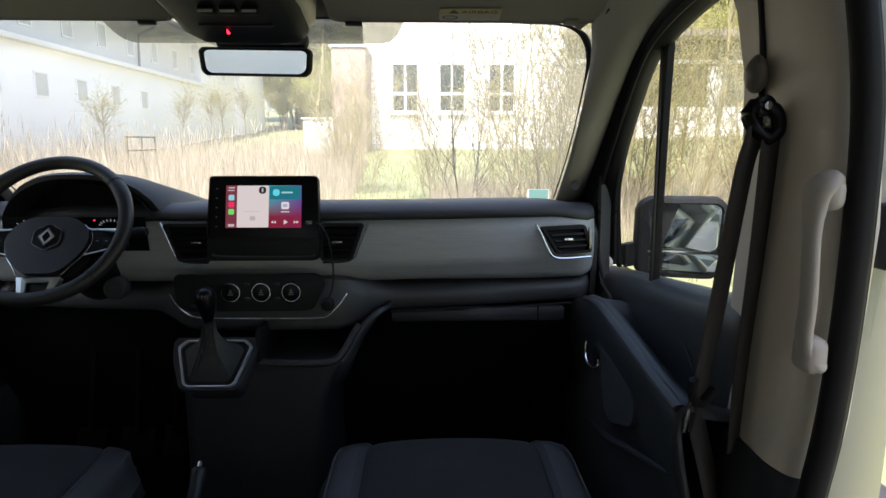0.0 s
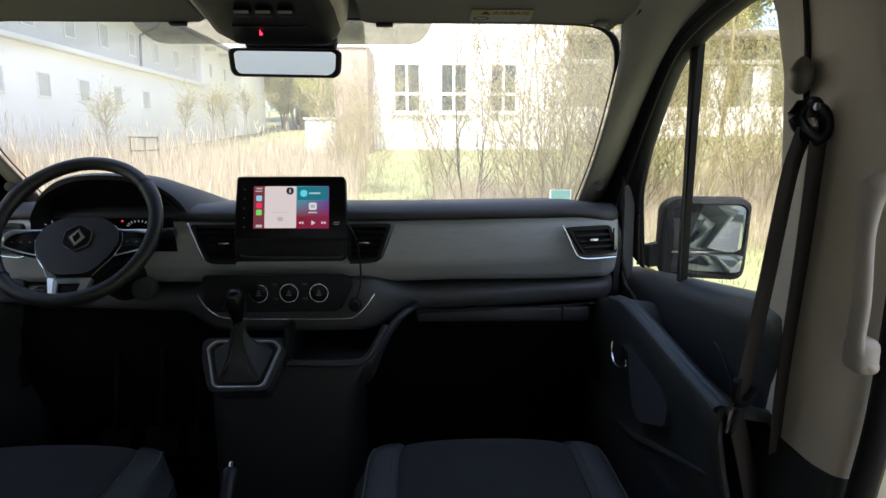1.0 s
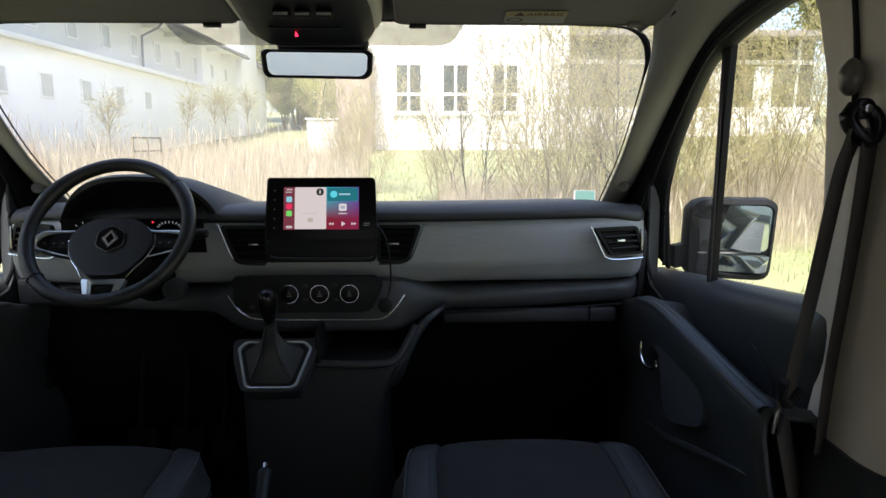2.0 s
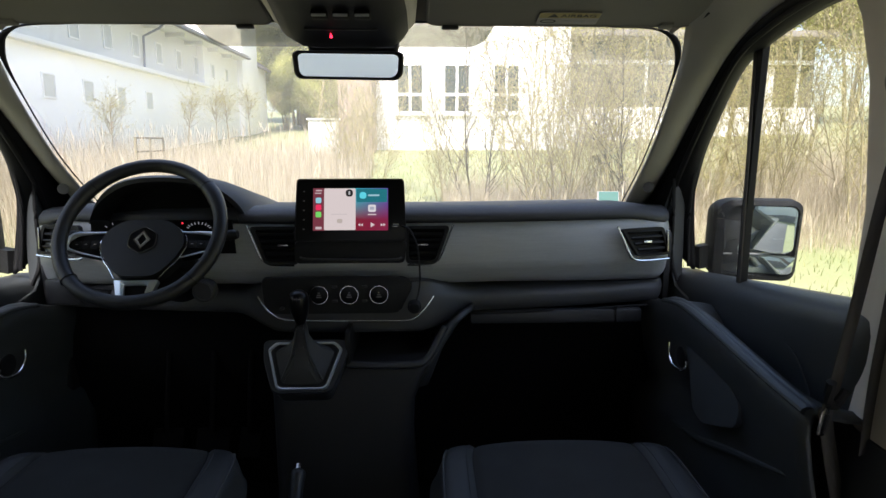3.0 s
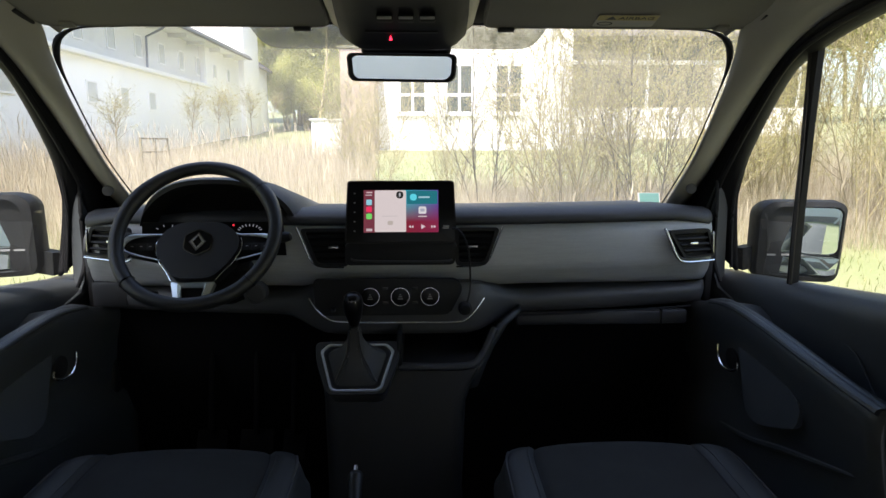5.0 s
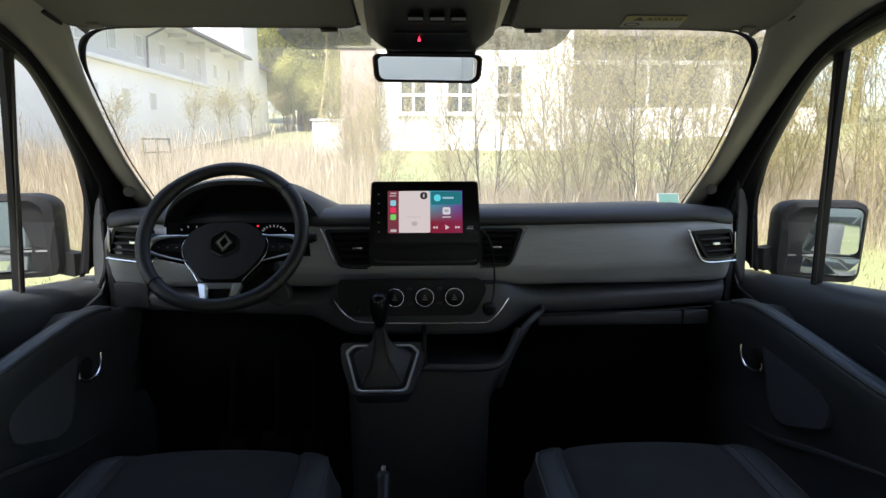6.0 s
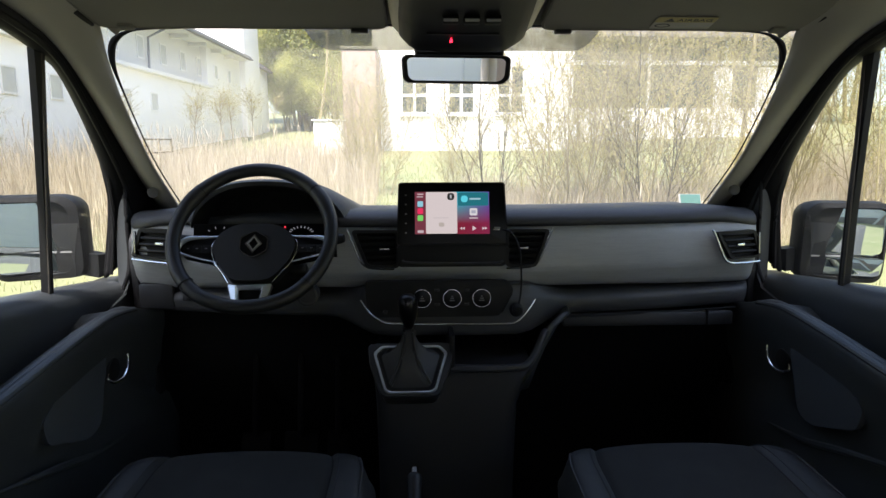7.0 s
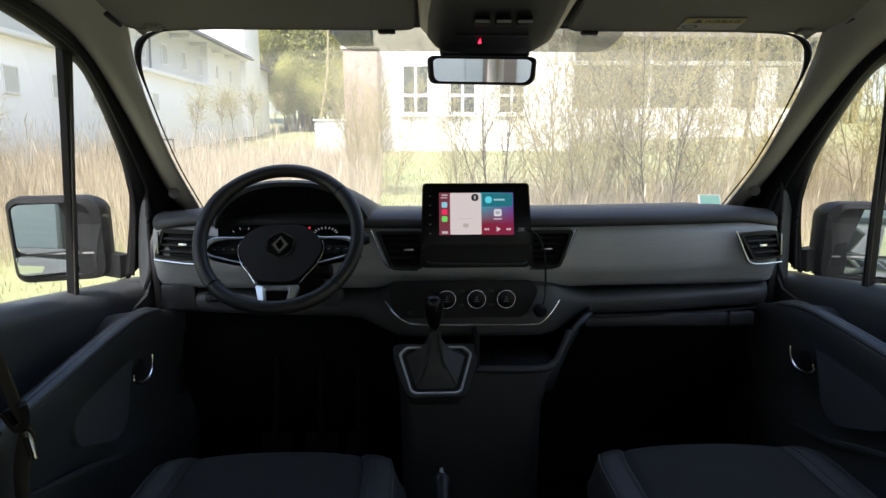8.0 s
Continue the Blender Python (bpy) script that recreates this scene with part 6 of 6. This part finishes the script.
kinds = ((6, 3.3, 0.013, BARK, 0.35), (4, 3.6, 0.017, BARK_PALE, 0.22), (6, 2.7, 0.010, BARK_PALE, 0.5), (4, 3.4, 0.012, BARK_DARK, 0.3))
protos = [shrub(11 + i, n, h, r, bark, LEAF, 0.012, 3, "willow_shrub", ("pale-stemmed", "tall pale-stemmed", "low spreading", "dark-stemmed")[i] + " willow shrub with thin twigs and spring buds", "shrub", "willow shrubs", sp) for i, (n, h, r, bark, sp) in enumerate(kinds)]
rng = random.Random(5)
# kind of shrub, place, size
spots = [(3, 1.02, 9.3, 1.0), (2, 0.55, 9.9, 0.7), (0, 1.85, 7.8, 0.95), (1, 1.62, 8.6, 1.05), (2, 2.35, 9.0, 0.9), (1, 2.75, 8.1, 1.0), (0, 3.3, 9.4, 1.05), (3, 3.05, 8.0, 0.95), (2, 3.9, 8.2, 0.95), (1, 4.25, 9.8, 1.1), (0, 4.9, 8.4, 1.0), (2, 5.5, 9.2, 1.0), (1, 5.7, 7.4, 1.05), (0, 6.5, 8.6, 1.05), (2, 6.2, 6.4, 0.85), (1, 7.2, 7.2, 1.1), (0, 7.8, 9.0, 1.1), (2, 7.9, 5.8, 0.95), (1, 8.6, 6.8, 1.1), (3, 8.3, 8.0, 1.1), (0, 9.6, 5.4, 1.1), (2, 9.2, 3.9, 1.0), (1, 10.3, 6.6, 1.2), (0, 10.8, 4.4, 1.15), (2, 2.9, 10.9, 0.95), (0, 5.2, 11.4, 1.1), (1, 7.0, 11.2, 1.2), (0, 9.0, 10.4, 1.2), (1, 11.5, 8.5, 1.25), (0, 3.7, 12.6, 1.0)]
spots += [(i % 3, 11.5 + 3.1 * (i % 5) + 0.9 * (i // 5), 2.0 + 3.4 * (i // 5) + 0.8 * (i % 3), 1.5 + 0.12 * (i % 4)) for i in range(25)]
spots += [(2, -0.75, 11.3, 0.85), (0, -1.25, 12.6, 0.8), (2, -1.6, 15.5, 0.9), (0, -7.0, 5.6, 0.95), (2, -7.4, 3.4, 0.95), (1, -6.6, 7.6, 0.85), (2, -7.1, 9.4, 0.8)]
for kind, x, y, k in spots:
    plant(protos[kind], x, y, rng.uniform(0, 360), k * rng.uniform(0.93, 1.07))
sap = shrub(40, 1, 2.7, 0.03, BARK, LEAF, 0.014, 4, "sapling", "slender young tree with a thin round crown", "tree", "saplings along the building", 0.04, 0.52, 1.7, (0.5, 1.0), (0.3, 0.45))
for x, y, k in ((-6.7, 13.9, 1.0), (-6.7, 18.3, 1.05), (-6.7, 20.9, 1.1), (-6.7, 22.2, 1.1), (-6.7, 24.9, 1.15), (-6.7, 28.2, 1.15)):
    plant(sap, x, y, rng.uniform(0, 360), k)
birch = shrub(52, 1, 6.5, 0.05, BARK_PALE, LEAF, 0.014, 2, "slender_tree", "slender pale-barked tree leaning among the shrubs", "tree", "slender trees", 0.06, 0.45, 1.2, (0.4, 0.8), (0.15, 0.25))
for x, y, turn, tilt in ((4.55, 9.0, 20, 5), (-5.8, 35.0, 0, 8)):
    copy_thing(birch, pose(x, y, ground_z(x, y) - 0.05, 0, tilt, 0) @ pose(0, 0, 0, 0, 0, turn)).scale = (1, 1, 1) if y < 20 else (2.2, 2.2, 2.0)
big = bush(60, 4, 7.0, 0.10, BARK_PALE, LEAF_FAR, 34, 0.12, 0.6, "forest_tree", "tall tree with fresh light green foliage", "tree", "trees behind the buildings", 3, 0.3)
for x, y, k in ((-6.6, 38, 1.0), (-4.6, 41, 1.15), (-2.2, 39, 1.0), (-8.6, 44, 1.25), (-5.2, 47, 1.3), (-1.0, 46, 1.3), (6, 38, 1.2), (10, 40, 1.25), (14, 36, 1.1), (18, 39, 1.2), (24, 34, 1.2), (29, 27, 1.1), (33, 18, 1.1), (36, 8, 1.1), (35, -4, 1.1), (-13, 46, 1.3), (-20, 40, 1.3), (-28, 30, 1.3), (-27, 14, 1.2), (-28, -2, 1.2), (34, -16, 1.2), (-26, -16, 1.2), (-14, -30, 1.2), (2, -34, 1.2), (16, -30, 1.2), (26, -26, 1.2)):
    plant(big, x, y, rng.uniform(0, 360), k)
for x, y, k in ((-7.6, 36.2, 0.3), (-6.7, 36.6, 0.34), (-5.9, 36.0, 0.28), (-5.0, 36.8, 0.34), (-4.1, 36.2, 0.3), (-3.2, 36.6, 0.34), (-8.0, 37.5, 0.5), (-6.8, 37, 0.45), (-5.6, 38.2, 0.5), (-4.4, 37.2, 0.42), (-3.2, 37.8, 0.5), (-2.0, 37, 0.45), (-7.2, 41, 0.8), (-3.4, 43, 0.9), (-6.0, 44, 0.8), (7, 34.5, 0.55), (9.5, 34, 0.6), (12, 34.5, 0.6), (15, 33.5, 0.6)):
    plant(big, x, y, rng.uniform(0, 360), k)
for p in protos + [sap, birch, big]:
    for o in (*p.children_recursive, p):
        bpy.data.objects.remove(o)


def blades(n, place, low, high, wide, lean, seed, plume=0.0):
    r = np.random.RandomState(seed)
    v, f = [], []
    made = 0
    while made < n:
        x, y = place(r)
        if x is None:
            continue
        h, a, b = low + (high - low) * r.rand() ** 1.6, r.uniform(0, math.pi), r.uniform(0, 2 * math.pi)
        dx, dy = math.cos(a) * wide, math.sin(a) * wide
        lx, ly = math.cos(b) * lean * h * r.uniform(0.1, 1), math.sin(b) * lean * h * r.uniform(0.1, 1)
        z = ground_z(x, y) - 0.03
        k = len(v)
        v += [(x - dx, y - dy, z), (x + dx, y + dy, z), (x - dx * 0.8 + lx * 0.35, y - dy * 0.8 + ly * 0.35, z + h * 0.55), (x + dx * 0.8 + lx * 0.35, y + dy * 0.8 + ly * 0.35, z + h * 0.55), (x + lx, y + ly, z + h)]
        f += [(k, k + 1, k + 3, k + 2), (k + 2, k + 3, k + 4)]
        if plume and r.rand() < plume:
            k = len(v)
            pw = 0.004 + 0.007 * r.rand()
            ca, sa = math.cos(a) * pw, math.sin(a) * pw
            v += [(x + lx * 0.9, y + ly * 0.9, z + h * 0.93), (x + lx + ca, y + ly + sa, z + h + 0.06), (x + lx * 1.2, y + ly * 1.2, z + h + 0.2), (x + lx - ca, y + ly - sa, z + h + 0.06)]
            f += [(k, k + 1, k + 2, k + 3)]
        made += 1
    return v, f


def stuff(name, v, f, material, label, category):
    me = bpy.data.meshes.new(name)
    me.from_pydata(v, [], f)
    me.materials.append(material)
    return tagged(new(name, me), label, category, "", "stuff")


def reed_place(r):
    y = r.uniform(6.5, 17)
    x = r.uniform(-8.2, 1.0)
    clear = 0.35 + 0.65 * noise.noise(Vector((x * 0.5, y * 0.4, 3.0)))
    if x > -0.3 - 0.05 * y:
        return None, None
    return (x, y) if r.rand() < clear + 0.35 else (None, None)


def side_place(r):
    s = r.rand() < 0.62
    if s:
        x, y = r.uniform(6.2, 13.5), r.uniform(2.5, 14)
        if y > 9 and r.rand() < 0.3:
            return None, None
        return x, y
    return r.uniform(-8.3, -5.6), r.uniform(1.5, 12)


def front_place(r):
    return r.uniform(0.5, 8), r.uniform(6.8, 11)


def lawn_place(r):
    x, y = r.uniform(-9, 14), r.uniform(3.0, 21.5)
    return x, y


v, f = blades(38000, reed_place, 0.2, 1.1, 0.0022, 0.32, 3, 0.05)
stuff("dry_reeds", v, f, REED, "tall dry straw-coloured reeds in front of the van", "reeds")
v, f = blades(56000, side_place, 0.25, 1.35, 0.0022, 0.35, 4, 0.04)
stuff("dry_reeds", v, f, REED, "tall dry straw-coloured reeds beside the van", "reeds")
v, f = blades(26000, front_place, 0.15, 0.75, 0.002, 0.45, 6, 0.03)
stuff("dry_reeds", v, f, REED, "low dry reeds under the willow shrubs", "reeds")
v, f = blades(45000, lawn_place, 0.06, 0.18, 0.006, 0.5, 8)
stuff("grass", v, f, GRASS_BLADE, "short spring grass with straw blades", "grass")
